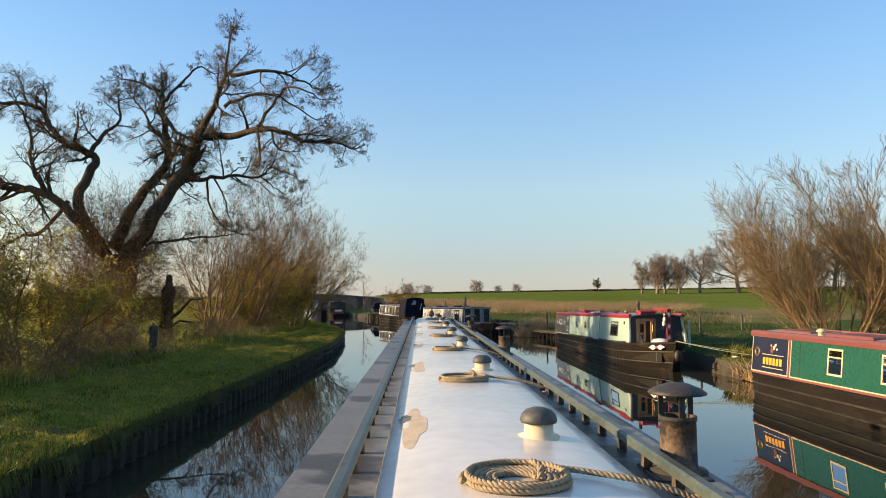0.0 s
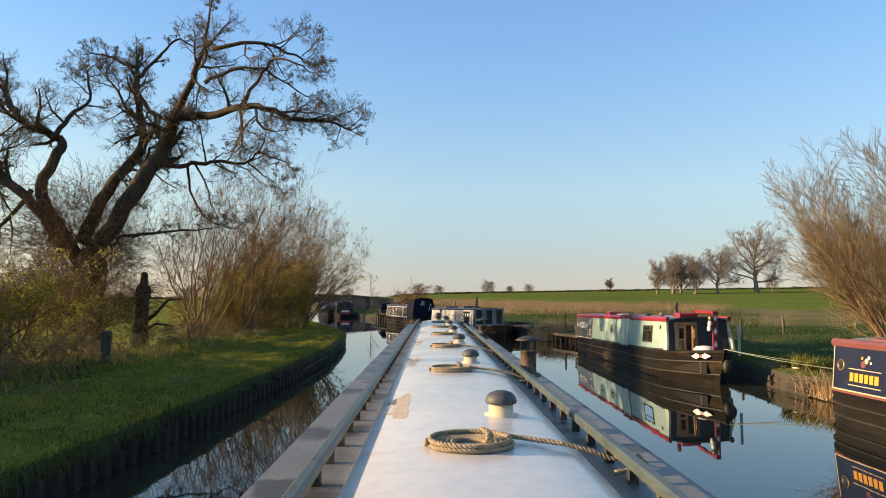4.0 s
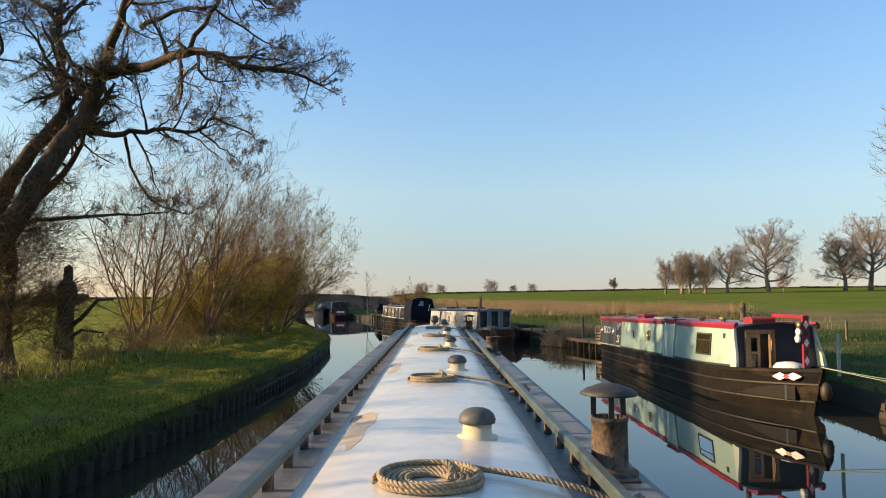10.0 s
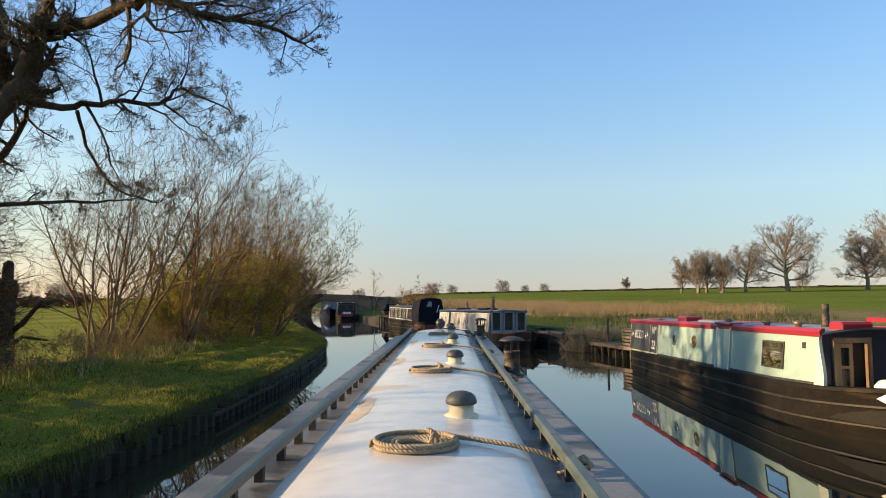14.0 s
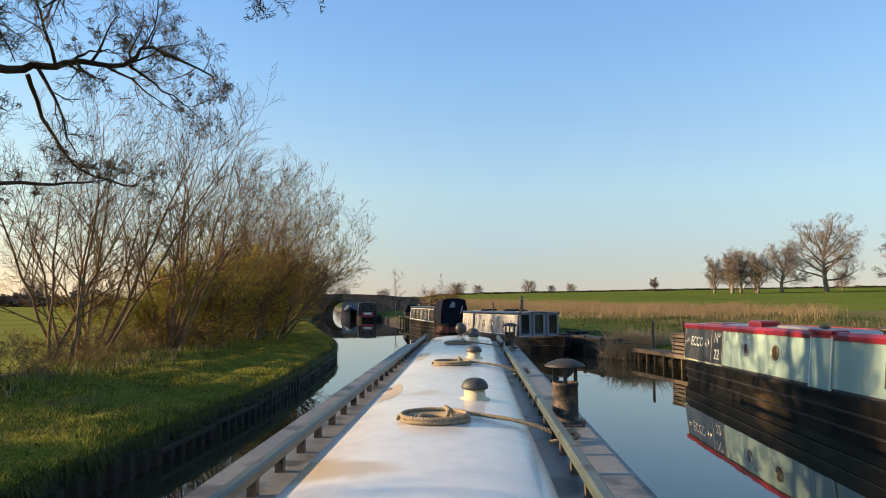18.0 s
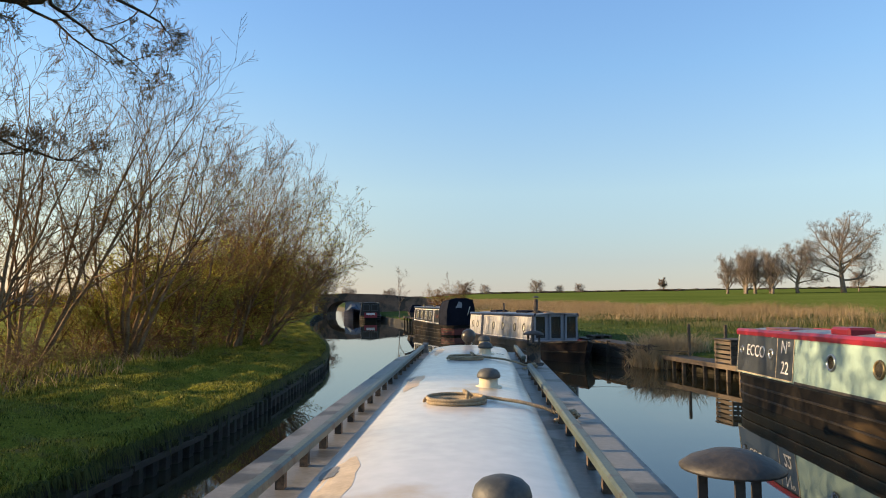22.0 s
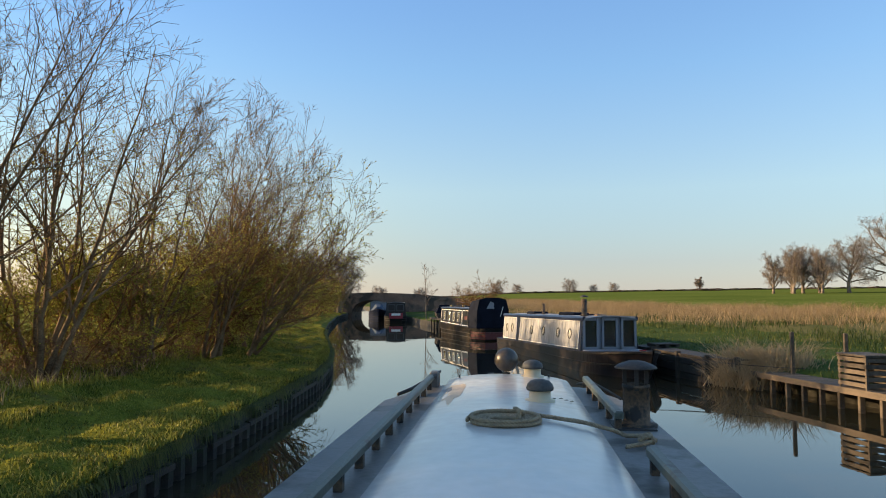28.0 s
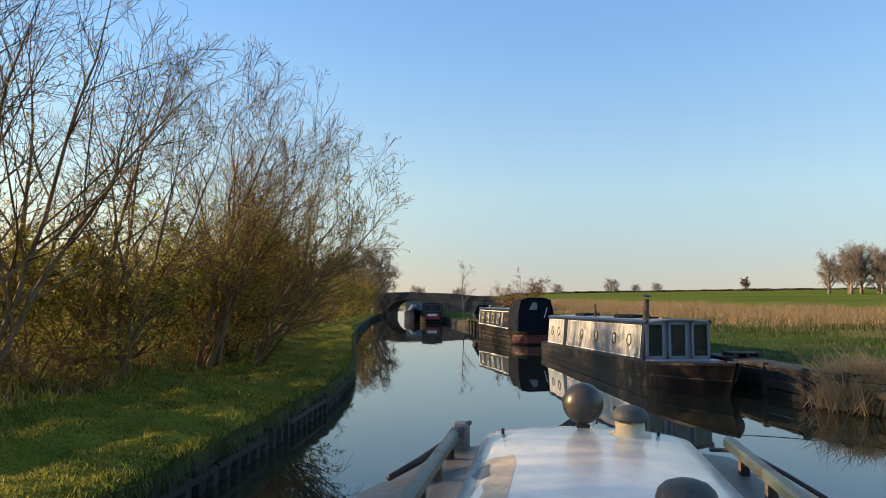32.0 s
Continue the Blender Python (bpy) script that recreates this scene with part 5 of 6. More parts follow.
    for k in range(6):
        z = 0.84 + k * 0.17
        for dx, mt in ((0.035, WHITE if k % 2 else STEELBLACK),):
            d = [(dx - 0.05, y1 + 0.064, z), (dx, y1 + 0.064, z - 0.08), (dx + 0.05, y1 + 0.064, z), (dx, y1 + 0.064, z + 0.08)]
            part("painted_diamond", prism(d, [(p, q + 0.004, r) for p, q, r in d]), mt, post)
    for z, x in ((1.55, 0.13), (1.42, 0.15), (1.68, 0.12)):
        part("headlamp", moved(lathe([(0.0, 0), (0.06, 0.0), (0.075, 0.03), (0.07, 0.06), (0.0, 0.075)], 14), Matrix.Translation((x, y1 + 0.03, z)) @ Matrix.Rotation(radians(90), 4, "Y")), WHITE if z < 1.6 else BRASS, post, smooth=True)
    part("cratch_beam", merge(block(-0.02, 11.3, 1.80, 0.06, y1 + 0.05, 1.87, 0.01)), RED, R)
    part("cratch_board", merge(block(-0.62, y1, 0.72, -0.56, y1 + 0.05, 1.52, 0.01),), SAGE, R)
    part("white_sack", moved(lathe([(0.0, 0), (0.21, 0.0), (0.25, 0.07), (0.245, 0.19), (0.19, 0.26), (0.08, 0.285), (0, 0.28)], 10), Matrix.Translation((0.14, 12.12, 0.64)) @ Matrix.Diagonal((1.15, 1.35, 1.1, 1))), PLASTIC, R, "white plastic sack in the well", smooth=True)
    part("locker", block(-0.38, 11.95, 0.28, 0.38, 12.42, 0.64, 0.02), SLATE, R)
    # bow diamonds
    for y, mt, w in ((12.42, WHITE, 0.13), (12.64, WHITE, 0.13), (12.53, RED, 0.055)):
        h = 0.075 if mt is WHITE else 0.05
        f0, f1 = [], []
        for dy, dz in ((-w, 0), (0, -h), (w, 0), (0, h)):
            yy = y + dy
            x = b.half(yy) * 0.999
            f0.append((x - 0.002, yy, b.gun(yy) - 0.14 + dz))
            f1.append((x + 0.008 + (0.004 if mt is RED else 0), yy, b.gun(yy) - 0.14 + dz))
        part("bow_diamond", prism(f0, f1), mt, R)
    part("bow_fender", moved(lathe([(0.0, 0), (0.07, 0.02), (0.10, 0.12), (0.09, 0.24), (0.04, 0.32), (0, 0.33)], 12), Matrix.Translation((0, b.L + 0.05, 0.34))), STRAKE, R, "woven rope fender", smooth=True)
    b.flue(0.30, 10.55, 0.40, 0.055, False)
    b.box(0.15, 3.95, 0.62, 4.55, 0.14, RED, "roof_locker", "red roof locker")
    b.box(-0.15, 1.0, 0.5, 2.1, 0.05, DULLRED, "slide_hatch", "red sliding hatch")
    b.box(0.0, 11.55 - 0.5, 0.55, 11.42, 0.13, RED, "roof_box", "red painted roof box")
    b.box(0.1, 5.0, 0.45, 7.0, 0.05, ROOFGREY, "plank")
    for y in (7.1, 8.9, 10.1):
        b.vent(0.55, y)
    part("tiller_post", tube([(0, 0.12, 0.5), (0, 0.10, 1.15)], 0.035, 8), BRASS, R)
    return b


def green_boat():
    b = Narrowboat("narrowboat", (7.86, 16.55), (8.45, 2.6), "deep green narrowboat with a navy name panel and cream lines", 0.52, 0.62, 1.40, 1.40, 0.55, 11.0,
                   BLACKING, DULLRED, ROOFGREY, DULLRED, NAVY, well=1.2, rise=0.2, strakes=(0.14, 0.34))
    b.panel(1, 0.58, 2.06, 0.07, 0.95, NAVY, 0.006, 0.006, "name_panel", label="navy name panel")
    b.border(1, 0.56, 2.08, 0.05, 0.97, CREAM, 0.022)
    b.panel(1, 2.18, 10.9, 0.07, 0.95, GREEN, 0.006, 0.006, "side_panel", label="glossy green side panel")
    b.border(1, 2.16, 10.92, 0.05, 0.97, CREAM, 0.022)
    b.panel(1, 2.48, 2.50, 0.07, 0.95, STEELBLACK, 0.010, 0.004, "panel_joint")
    b.porthole(1, 0.80, 0.55, 0.11)
    # name as plain bars, and a small painted crest
    for k in range(6):
        b.panel(1, 1.06 + k * 0.135, 1.16 + k * 0.135, 0.26, 0.43, GOLD, 0.012, 0.004, "name_bar")
    b.panel(1, 1.02, 1.90, 0.50, 0.515, CREAM, 0.012, 0.004, "name_rule")
    b.panel(1, 1.02, 1.90, 0.18, 0.195, CREAM, 0.012, 0.004, "name_rule")
    for y, f, w, mt in ((1.42, 0.62, 0.07, DULLRED), (1.50, 0.69, 0.05, CREAM), (1.56, 0.76, 0.035, WHITE), (1.38, 0.74, 0.03, GOLD), (1.62, 0.66, 0.025, WHITE)):
        p = [b.spot(1, y + w * math.cos(a), f + w * 1.1 * math.sin(a), 0.010) for a in np.linspace(0, 2 * math.pi, 9)[:-1]]
        q = [b.spot(1, y + w * math.cos(a), f + w * 1.1 * math.sin(a), 0.014) for a in np.linspace(0, 2 * math.pi, 9)[:-1]]
        part("crest", prism(p, q), mt, b.root)
    for y in (3.45, 4.95, 6.9, 8.6):
        b.window(1, y, y + 0.46, 0.26, 0.84, CREAM)
    b.box(-0.2, 1.0, 0.5, 2.2, 0.05, DULLRED, "slide_hatch", "red sliding hatch")
    b.box(-0.1, 2.9, 0.6, 4.3, 0.06, DULLRED, "roof_box", "red roof tray")
    b.vent(0.5, 2.6, CREAM)
    b.vent(0.55, 5.3, CREAM)
    b.box(0.1, 4.6, 0.3, 9, 0.05, OLDWOOD, "plank")


def silver_boat():
    b = Narrowboat("narrowboat", (-1.12, 54.3), (2.95, 40.85), "narrowboat with silvery side panels, portholes and a glazed fore cabin", 0.42, 0.64, 1.46, 1.57, 1.65, 11.1,
                   BROWNHULL, NAVY, ROOFGREY, NAVY, GREYFRAME, well=0.9, rise=0.16, strakes=(0.22,))
    R = b.root
    b.panel(1, 1.75, 3.75, 0.06, 0.93, SILVER, 0.010, 0.010, "side_panel", label="silvery polished panel")
    b.border(1, 1.73, 3.77, 0.04, 0.95, WHITE, 0.03, out=0.014)
    b.panel(1, 4.25, 10.9, 0.06, 0.93, SILVER, 0.010, 0.010, "side_panel", label="silvery polished panel")
    b.border(1, 4.23, 10.92, 0.04, 0.95, WHITE, 0.03, out=0.014)
    for y in (2.3, 3.15, 5.9, 7.35, 8.95, 10.1):
        b.porthole(1, y, 0.5, 0.17, STEELBLACK)
    # glazed fore front: three tall windows in pale frames
    y = 11.12
    z0, z1 = b.gun(11.1) + 0.02, b.roofz(11.1) + 0.02
    fb = []
    for x0, x1 in ((0.36, 0.86), (-0.26, 0.26), (-0.86, -0.36)):
        fr = part("front_window" if x0 != -0.26 else "front_door", merge(block(x0, y, z0, x0 + 0.07, y + 0.05, z1), block(x1 - 0.07, y, z0, x1, y + 0.05, z1), block(x0, y, z0, x1, y + 0.05, z0 + 0.10), block(x0, y, z1 - 0.07, x1, y + 0.05, z1)), GREYFRAME, R)
        part("backing", block(x0 + 0.06, y + 0.004, z0 + 0.08, x1 - 0.06, y + 0.008, z1 - 0.06), INSIDE, fr)
        part("pane", block(x0 + 0.06, y + 0.024, z0 + 0.08, x1 - 0.06, y + 0.030, z1 - 0.06), PANE, fr).visible_shadow = False
    part("fore_shelf", block(-0.9, 11.2, z0 - 0.04, 0.9, 11.75, z0 + 0.03, 0.02), GREYFRAME, R)
    b.flue(0.45, 10.2, 0.55, 0.085)
    b.flue(0.3, 5.5, 0.42, 0.045, False)
    for y0, y1, h in ((3.4, 4.4, 0.12), (7.4, 8.9, 0.12), (9.6, 10.0, 0.08)):
        b.box(-0.25, y0, 0.35, y1, h, CANVAS, "roof_cover", "dark covered bundle on the roof")
    b.box(-0.1, 10.5, 0.25, 10.75, 0.08, VARNISH, "roof_box")
    part("bow_flash", prism([(0.12, 13.5, 0.80), (0.06, 13.75, 0.82), (0.08, 13.72, 0.62)], [(0.16, 13.5, 0.80), (0.10, 13.75, 0.82), (0.12, 13.72, 0.62)]), RED, R)


def hood_boat():
    b = Narrowboat("narrowboat", (-2.15, 57.9), (-5.75, 66.4), "dark narrowboat with navy canvas hood and red stern band", 0.62, 0.70, 1.60, 1.60, 1.6, 7.2,
                   BLACKING, BLUEBLACK, ROOFGREY, BLUEBLACK, BLUEBLACK, well=0.9, rise=0.2, strakes=(0.15, 0.34))
    R = b.root
    b.border(-1, 1.65, 2.85, 0.04, 0.94, WHITE, 0.05)
    b.border(-1, 2.95, 7.15, 0.04, 0.94, WHITE, 0.05)
    for y in (3.3, 4.25, 5.2, 6.15):
        b.window(-1, y, y + 0.5, 0.22, 0.80, GREYFRAME, False, False)
    for k in range(3):
        b.panel(-1, 1.95 + 0.2 * k, 2.10 + 0.2 * k, 0.4, 0.6, DULLRED, 0.012, 0.006, "name_bar")
    prof = [(-0.97, 0.64), (-0.95, 1.55), (-0.80, 2.12), (-0.4, 2.22), (0.4, 2.22), (0.80, 2.12), (0.95, 1.55), (0.97, 0.64)]
    hood = part("canvas_hood", prism([(x * 0.92, 0.35, z) for x, z in prof], [(x * (1 if z < 2 else 0.95), 1.62, z if z < 1.6 else z - 0.1) for x, z in prof]), CANVAS, R, "navy canvas pram hood")
    part("hood_window", prism([(-0.35, 0.335, 1.65), (0.05, 0.335, 1.65), (0.05, 0.335, 1.95), (-0.15, 0.335, 2.02)], [(-0.35, 0.33, 1.65), (0.05, 0.33, 1.65), (0.05, 0.33, 1.95), (-0.15, 0.33, 2.02)]), GREYFRAME, hood, "clear window in the hood")
    part("hood_strap", tube([(0.55, 0.33, 1.75), (0.40, 0.32, 1.25)], 0.02, 6), WHITE, hood)
    for z0, z1, mt in ((0.08, 0.40, DEEPRED), (0.42, 0.45, DULLRED)):
        ring = []
        for y in (0.0, 0.08, 0.2, 0.4, 0.7, 1.0):
            w = b.half(y) * (0.985 + 0.02 * z0) + 0.012
            ring.append([(-w, y, z0), (-w - 0.006, y, z0), (-w - 0.008, y, z1), (-w, y, z1)])
        part("stern_band", loft(ring), mt, R)
        w = b.half(0) * 0.985 + 0.012
        part("stern_band", block(-w, -0.028, z0, w, -0.014, z1), mt, R)
    b.vent(-0.4, 4.2, BRASS)
    b.vent(-0.4, 6.6, BRASS)
    b.box(-0.3, 4.8, 0.4, 6.9, 0.10, CANVAS, "roof_cover", "dark covered bundle on the roof")


def far_boats():
    b = Narrowboat("narrowboat", (-12.5, 84.0), (-14.9, 95.5), "dark narrowboat with a red stern panel at the far moorings", 0.55, 0.6, 1.75, 1.7, 0.9, 9.5, BLACKING, SLATE, ROOFGREY, SLATE, INSIDE, well=0.8)
    part("stern_band", block(-0.62, -0.03, 0.35, 0.62, 0.0, 0.85), RED, b.root, "red stern panel")
    part("stern_plate", block(-0.4, -0.045, 0.62, 0.4, -0.031, 0.82), WHITE, b.root)
    for x0, x1 in ((-0.75, -0.05), (0.05, 0.75)):
        fr = part("window", block(x0, 0.84, 1.0, x1, 0.866, 1.62), SLATE, b.root)
        part("pane", block(x0 + 0.06, 0.82, 1.06, x1 - 0.06, 0.838, 1.56), INSIDE, fr)
    c = Narrowboat("narrowboat", (-18.0, 101.5), (-15.9, 92.0), "blue narrowboat with a covered bow moored near the bridge", 0.6, 0.75, 1.7, 1.75, 1, 6.6, NAVY, NAVY, ROOFGREY, SLATE, GREYFRAME, well=0.8, rise=0.35)
    part("cover", prism([(-0.9, 6.6, 0.75), (0.9, 6.6, 0.75), (0.3, 6.6, 1.6), (-0.3, 6.6, 1.6)], [(-0.55, 8.2, 0.9), (0.55, 8.2, 0.9), (0.15, 8.0, 1.3), (-0.15, 8.0, 1.3)]), paint("blue_canvas", (0.025, 0.055, 0.10), 0.7), c.root, "blue bow cover")


sage_boat()
green_boat()
silver_boat()
hood_boat()
far_boats()


# ---- the boat under way, lying along the whole stretch of the trip ----
ROOFWHITE = surface("white_roof_paint", (0.52, 0.505, 0.485), (0.63, 0.61, 0.585), 0.9, 0.22, 0.012, 9, stain=(0.46, 0.36, 0.24), stain_scale=0.8, stain_amount=0.02, gloss=0.1)
DECKGREY = surface("grey_green_deck", (0.105, 0.106, 0.104), (0.19, 0.19, 0.183), 2.0, 0.5, 0.2, 30, stain=(0.05, 0.05, 0.045), stain_scale=2, stain_amount=0.3)
RAILGREEN = surface("worn_green_rail", (0.035, 0.050, 0.042), (0.085, 0.11, 0.095), 3.0, 0.45, 0.2, 40, stain=(0.045, 0.036, 0.028), stain_scale=6, stain_amount=0.1)
BOLLARD = surface("mouldy_rubber", (0.03, 0.035, 0.038), (0.075, 0.08, 0.078), 4, 0.6, 0.2, 40)
LAMP = surface("dusty_lamp_shell", (0.036, 0.031, 0.027), (0.070, 0.060, 0.050), 4, 0.35, 0.05, 40)
PRIMER = surface("beige_primer", (0.40, 0.31, 0.20), (0.58, 0.47, 0.33), 8, 0.5, 0.05, 40)
CREAMVENT = paint("cream_vent", (0.68, 0.58, 0.40), 0.4)


def own_boat():
    at = Matrix.Translation((-0.045, 15.14, 0)) @ Matrix.Rotation(radians(1.75), 4, "Z")
    R = thing("cruising_boat", at, "long canal boat with white cambered roof and worn green handrails", "narrowboat")

    def half(y):
        if y < -13.6:
            return 1.11 * math.sqrt(max(0.05, 1 - ((-13.6 - y) / 1.2) ** 2 * 0.75))
        s = max(0.0, (y - 13) / 4.4)
        return 1.11 * max(0.02, 1 - s ** 2.1)
    ys = [-14.6, -14.45, -14.2, -13.9, -13.6, -6, -2, 0.6, 2, 3.5, 7.5, 13, 13.7, 14.4, 15.1, 15.8, 16.4, 16.9, 17.2, 17.4]
    v, f = [], []
    for y in ys:
        w, g = half(y), 0.62 + 0.25 * max(0, (y - 13.8) / 3.6) ** 1.6
        v += [(-w * 0.92, y, -0.5), (-w, y, 0.0), (-w, y, g), (w, y, g), (w, y, 0.0), (w * 0.92, y, -0.5)]
    n = len(ys)
    for i in range(n - 1):
        o, q = 6 * i, 6 * i + 6
        f += [(o + k, q + k, q + k + 1, o + k + 1) for k in range(5)]
    f += [(0, 1, 4, 5), (1, 2, 3, 4)]
    part("hull", (v, f), BLACKING, R)
    # cabin sides up to the side decks
    for s in (-1, 1):
        ring = [[(s * w0, y, 0.62), (s * (w0 - 0.04), y, 0.62), (s * (w0 - 0.04), y, 1.26), (s * w0, y, 1.26)] for y, w0 in ((-13.5, 1.08), (12.7, 1.08), (13.75, 0.80))]
        part("cabin_side", loft(ring), SLATE, R)
        a = [(s * 0.58, -13.5, 1.26), (s * 1.09, -13.5, 1.26), (s * 1.09, 12.7, 1.26), (s * 0.80, 13.75, 1.26), (s * 0.58, 13.9, 1.26)]
        part("side_deck", prism(a, [(x, y, z + 0.03) for x, y, z in a]), DECKGREY, R, "worn grey side deck")
    for y in (-13.5, 13.8):
        a = [(-1.07 if y < 1 else -0.78, y, 0.62), (1.07 if y < 1 else 0.78, y, 0.62), (1.07 if y < 1 else 0.78, y, 1.26), (0.60, y, 1.30), (-0.60, y, 1.30), (-1.07 if y < 1 else -0.78, y, 1.26)]
        part("bulkhead", prism(a, [(x, q + 0.04, z) for x, q, z in a]), SLATE, R)
    # cambered white roof with rounded shoulders
    ks = [(-0.625, 1.285), (-0.625, 1.325), (-0.605, 1.35), (-0.52, 1.372), (-0.34, 1.398), (-0.12, 1.41), (0.12, 1.41), (0.34, 1.398), (0.52, 1.372), (0.605, 1.35), (0.625, 1.325), (0.625, 1.285)]
    ring = []
    for y, k, dz in ((-13.56, 1, 0), (-13.55, 1, 0), (-7, 1, 0), (-4, 1, 0), (-1.5, 1, 0), (0.5, 1, 0), (2.5, 1, 0), (3.5, 1, 0), (4.5, 1, 0), (5.5, 1, 0), (8.5, 1, 0), (11, 1, 0), (13.85, 1, 0), (13.97, 0.99, -0.008), (14.02, 0.97, -0.03), (14.025, 0.969, -0.031)):
        ring.append([(x * k, y, z + (dz if z > 1.3 else 0)) for x, z in ks])
    part("roof", loft(ring), ROOFWHITE, R, "glossy white cambered roof", smooth=True)

    def deckz(x):
        return float(np.interp(abs(x), [0, 0.12, 0.34, 0.52, 0.605], [1.41, 1.41, 1.398, 1.372, 1.35]))
    # handrails on brackets
    for s, y0, y1 in ((-1, -13.3, 13.75), (1, 11.42, 13.65), (1, -13.3, 10.3)):
        rail = part("handrail", block(s * 0.775 - 0.032, y0, 1.375, s * 0.775 + 0.032, y1, 1.425, 0.012), RAILGREEN, R, "worn green handrail")
        k = y0 + 0.05
        while k < y1:
            part("bracket", block(s * 0.775 - 0.022, k, 1.29, s * 0.775 + 0.022, k + 0.05, 1.376), RUSTY, rail)
            k += 0.46
    part("fore_cleat", merge(block(-0.80, 13.65, 1.29, -0.70, 13.79, 1.45, 0.02)), DECKGREY, R)
    # poles lying outside the rails
    part("boat_pole", tube([(-0.99, 12.85, 1.325), (-0.90, 13.15, 1.34), (-0.76, 13.55, 1.40), (-0.70, 13.78, 1.44)], [0.016, 0.02, 0.02, 0.014], 8), STEELBLACK, R, smooth=True)
    part("hose", tube([(0.70, 13.75, 1.33), (0.82, 13.5, 1.38), (0.93, 13.15, 1.34), (0.99, 12.8, 1.32)], 0.012, 8), STEELBLACK, R, "black hose", smooth=True)
    # round lamp at the fore end
    lamp = part("headlamp", moved(lathe([(0, -0.125)] + [(0.125 * math.cos(a), 0.125 * math.sin(a)) for a in np.linspace(-1.4, 1.4, 13)] + [(0, 0.125)], 24), Matrix.Translation((-0.015, 13.9, 1.555))), LAMP, R, "round lamp with a dusty shell", smooth=True)
    part("lamp_bracket", merge(block(-0.055, 13.87, 1.41, 0.025, 13.93, 1.425), tube([(-0.015, 13.9, 1.42), (-0.015, 13.9, 1.45)], 0.012, 8)), STEELBLACK, lamp)
    part("lamp_cable", tube([(0.02, 13.88, 1.47), (0.05, 13.85, 1.44), (0.03, 13.83, 1.415)], 0.005, 6), WHITE, lamp)

    def mushroom(x, y, r):
        z = deckz(x)
        base = part("mushroom_vent", moved(lathe([(r * 1.18, -0.01), (r * 1.18, 0.008), (r * 0.86, 0.014), (r * 0.84, 0.085), (0, 0.09)], 28), Matrix.Translation((x, y, z))), CREAMVENT, R, "cream roof vent base", smooth=True)
        part("cap", moved(lathe([(r * 0.80, 0.078), (r * 1.04, 0.082), (r * 1.08, 0.098), (r * 0.98, 0.130), (r * 0.75, 0.152), (r * 0.4, 0.165), (0, 0.168)], 28), Matrix.Translation((x, y, z))), BOLLARD, base, "grey domed cap", smooth=True)
    mushroom(0.25, 13.75, 0.10)
    BAYS = (0.0, -3.816, -7.709, -11.58, -15.373, -19.31, -23.086)     # the roof's fittings come back bay by bay
    for bay in BAYS:
        mushroom(0.26, 12.05 + bay, 0.10)
    for x, y in ((-0.5, 13.8), (0.42, 13.82)):
        part("cleat", tube([(x, y, deckz(x)), (x, y, deckz(x) + 0.03)], 0.01, 6), STEELBLACK, R)
    # coiled ropes: a flat spiral with a second turn on it, its end led to the side
    lie = Matrix.Translation
    pts = []
    for k in range(0, 200):
        a = k * 2 * math.pi / 36
        r = 0.085 + 0.028 * a / (2 * math.pi)
        pts.append((-0.005 + r * math.cos(a), 11.02 + r * math.sin(a), 1.425 + 0.003 * math.sin(a * 3)))
    spiral = strands(pts, 0.0145)
    tail = strands([(0.08, 10.94, 1.44), (0.09, 10.97, 1.49), (0.06, 11.01, 1.50), (0.10, 11.04, 1.47), (0.12, 11.06, 1.445)], 0.015)
    turn = strands([(-0.005 + 0.215 * math.cos(-0.6 + k / 7), 11.02 + 0.215 * math.sin(-0.6 + k / 7), 1.447) for k in range(60)], 0.0145)
    lead = strands([(0.10, 11.21, 1.44), (0.28, 11.16, 1.425), (0.5, 11.09, 1.405), (0.66, 11.06, 1.37), (0.76, 11.04, 1.335), (0.86, 11.02, 1.34), (0.92, 10.94, 1.33), (0.87, 10.86, 1.33), (0.80, 10.84, 1.32), (0.72, 10.82, 1.31)], 0.0145)
    knot = strands([(0.86 + 0.035 * math.cos(a * 2.2), 10.92 + 0.05 * math.sin(a * 3.1), 1.345 + 0.02 * math.sin(a * 4)) for a in np.linspace(0, 6, 26)], 0.0145)
    for bay in BAYS:
        m = lie((0, bay, 0))
        coil = part("coiled_rope", moved(spiral, m), ROPE, R, "flat coil of hemp rope", smooth=True)
        for name, geo in (("rope_end", tail), ("rope_turn", turn), ("rope_lead", lead), ("rope_knot", knot)):
            part(name, moved(geo, m), ROPE, coil, smooth=True)
    # chimneys with a cowl on three legs
    for bay in BAYS[::2]:
        C = lie((0.925, 11.64 + bay, 1.29))
        ch = part("chimney", moved(lathe([(0.145, 0), (0.145, 0.02), (0.095, 0.03), (0.092, 0.27), (0.097, 0.272), (0.097, 0.295), (0.080, 0.295), (0.080, 0.2), (0, 0.2)], 28), C), RUSTY, R, "sooty rusted stove chimney", smooth=True)
        for a in (0.4, 2.5, 4.6):
            x, y = 0.088 * math.cos(a), 0.088 * math.sin(a)
            part("cowl_leg", moved(block(x - 0.014, y - 0.005, 0.26, x + 0.014, y + 0.005, 0.425), C), STEELBLACK, ch)
        part("cowl", moved(lathe([(0.0, 0.415), (0.148, 0.408), (0.150, 0.416), (0.12, 0.437), (0.06, 0.46), (0, 0.468)], 28), C), STEELBLACK, ch, "wide conical cowl", smooth=True)
        part("chimney_plate", moved(block(-0.17, -0.19, 0.0, 0.11, 0.17, 0.012, 0.004), C), STEELBLACK, ch)
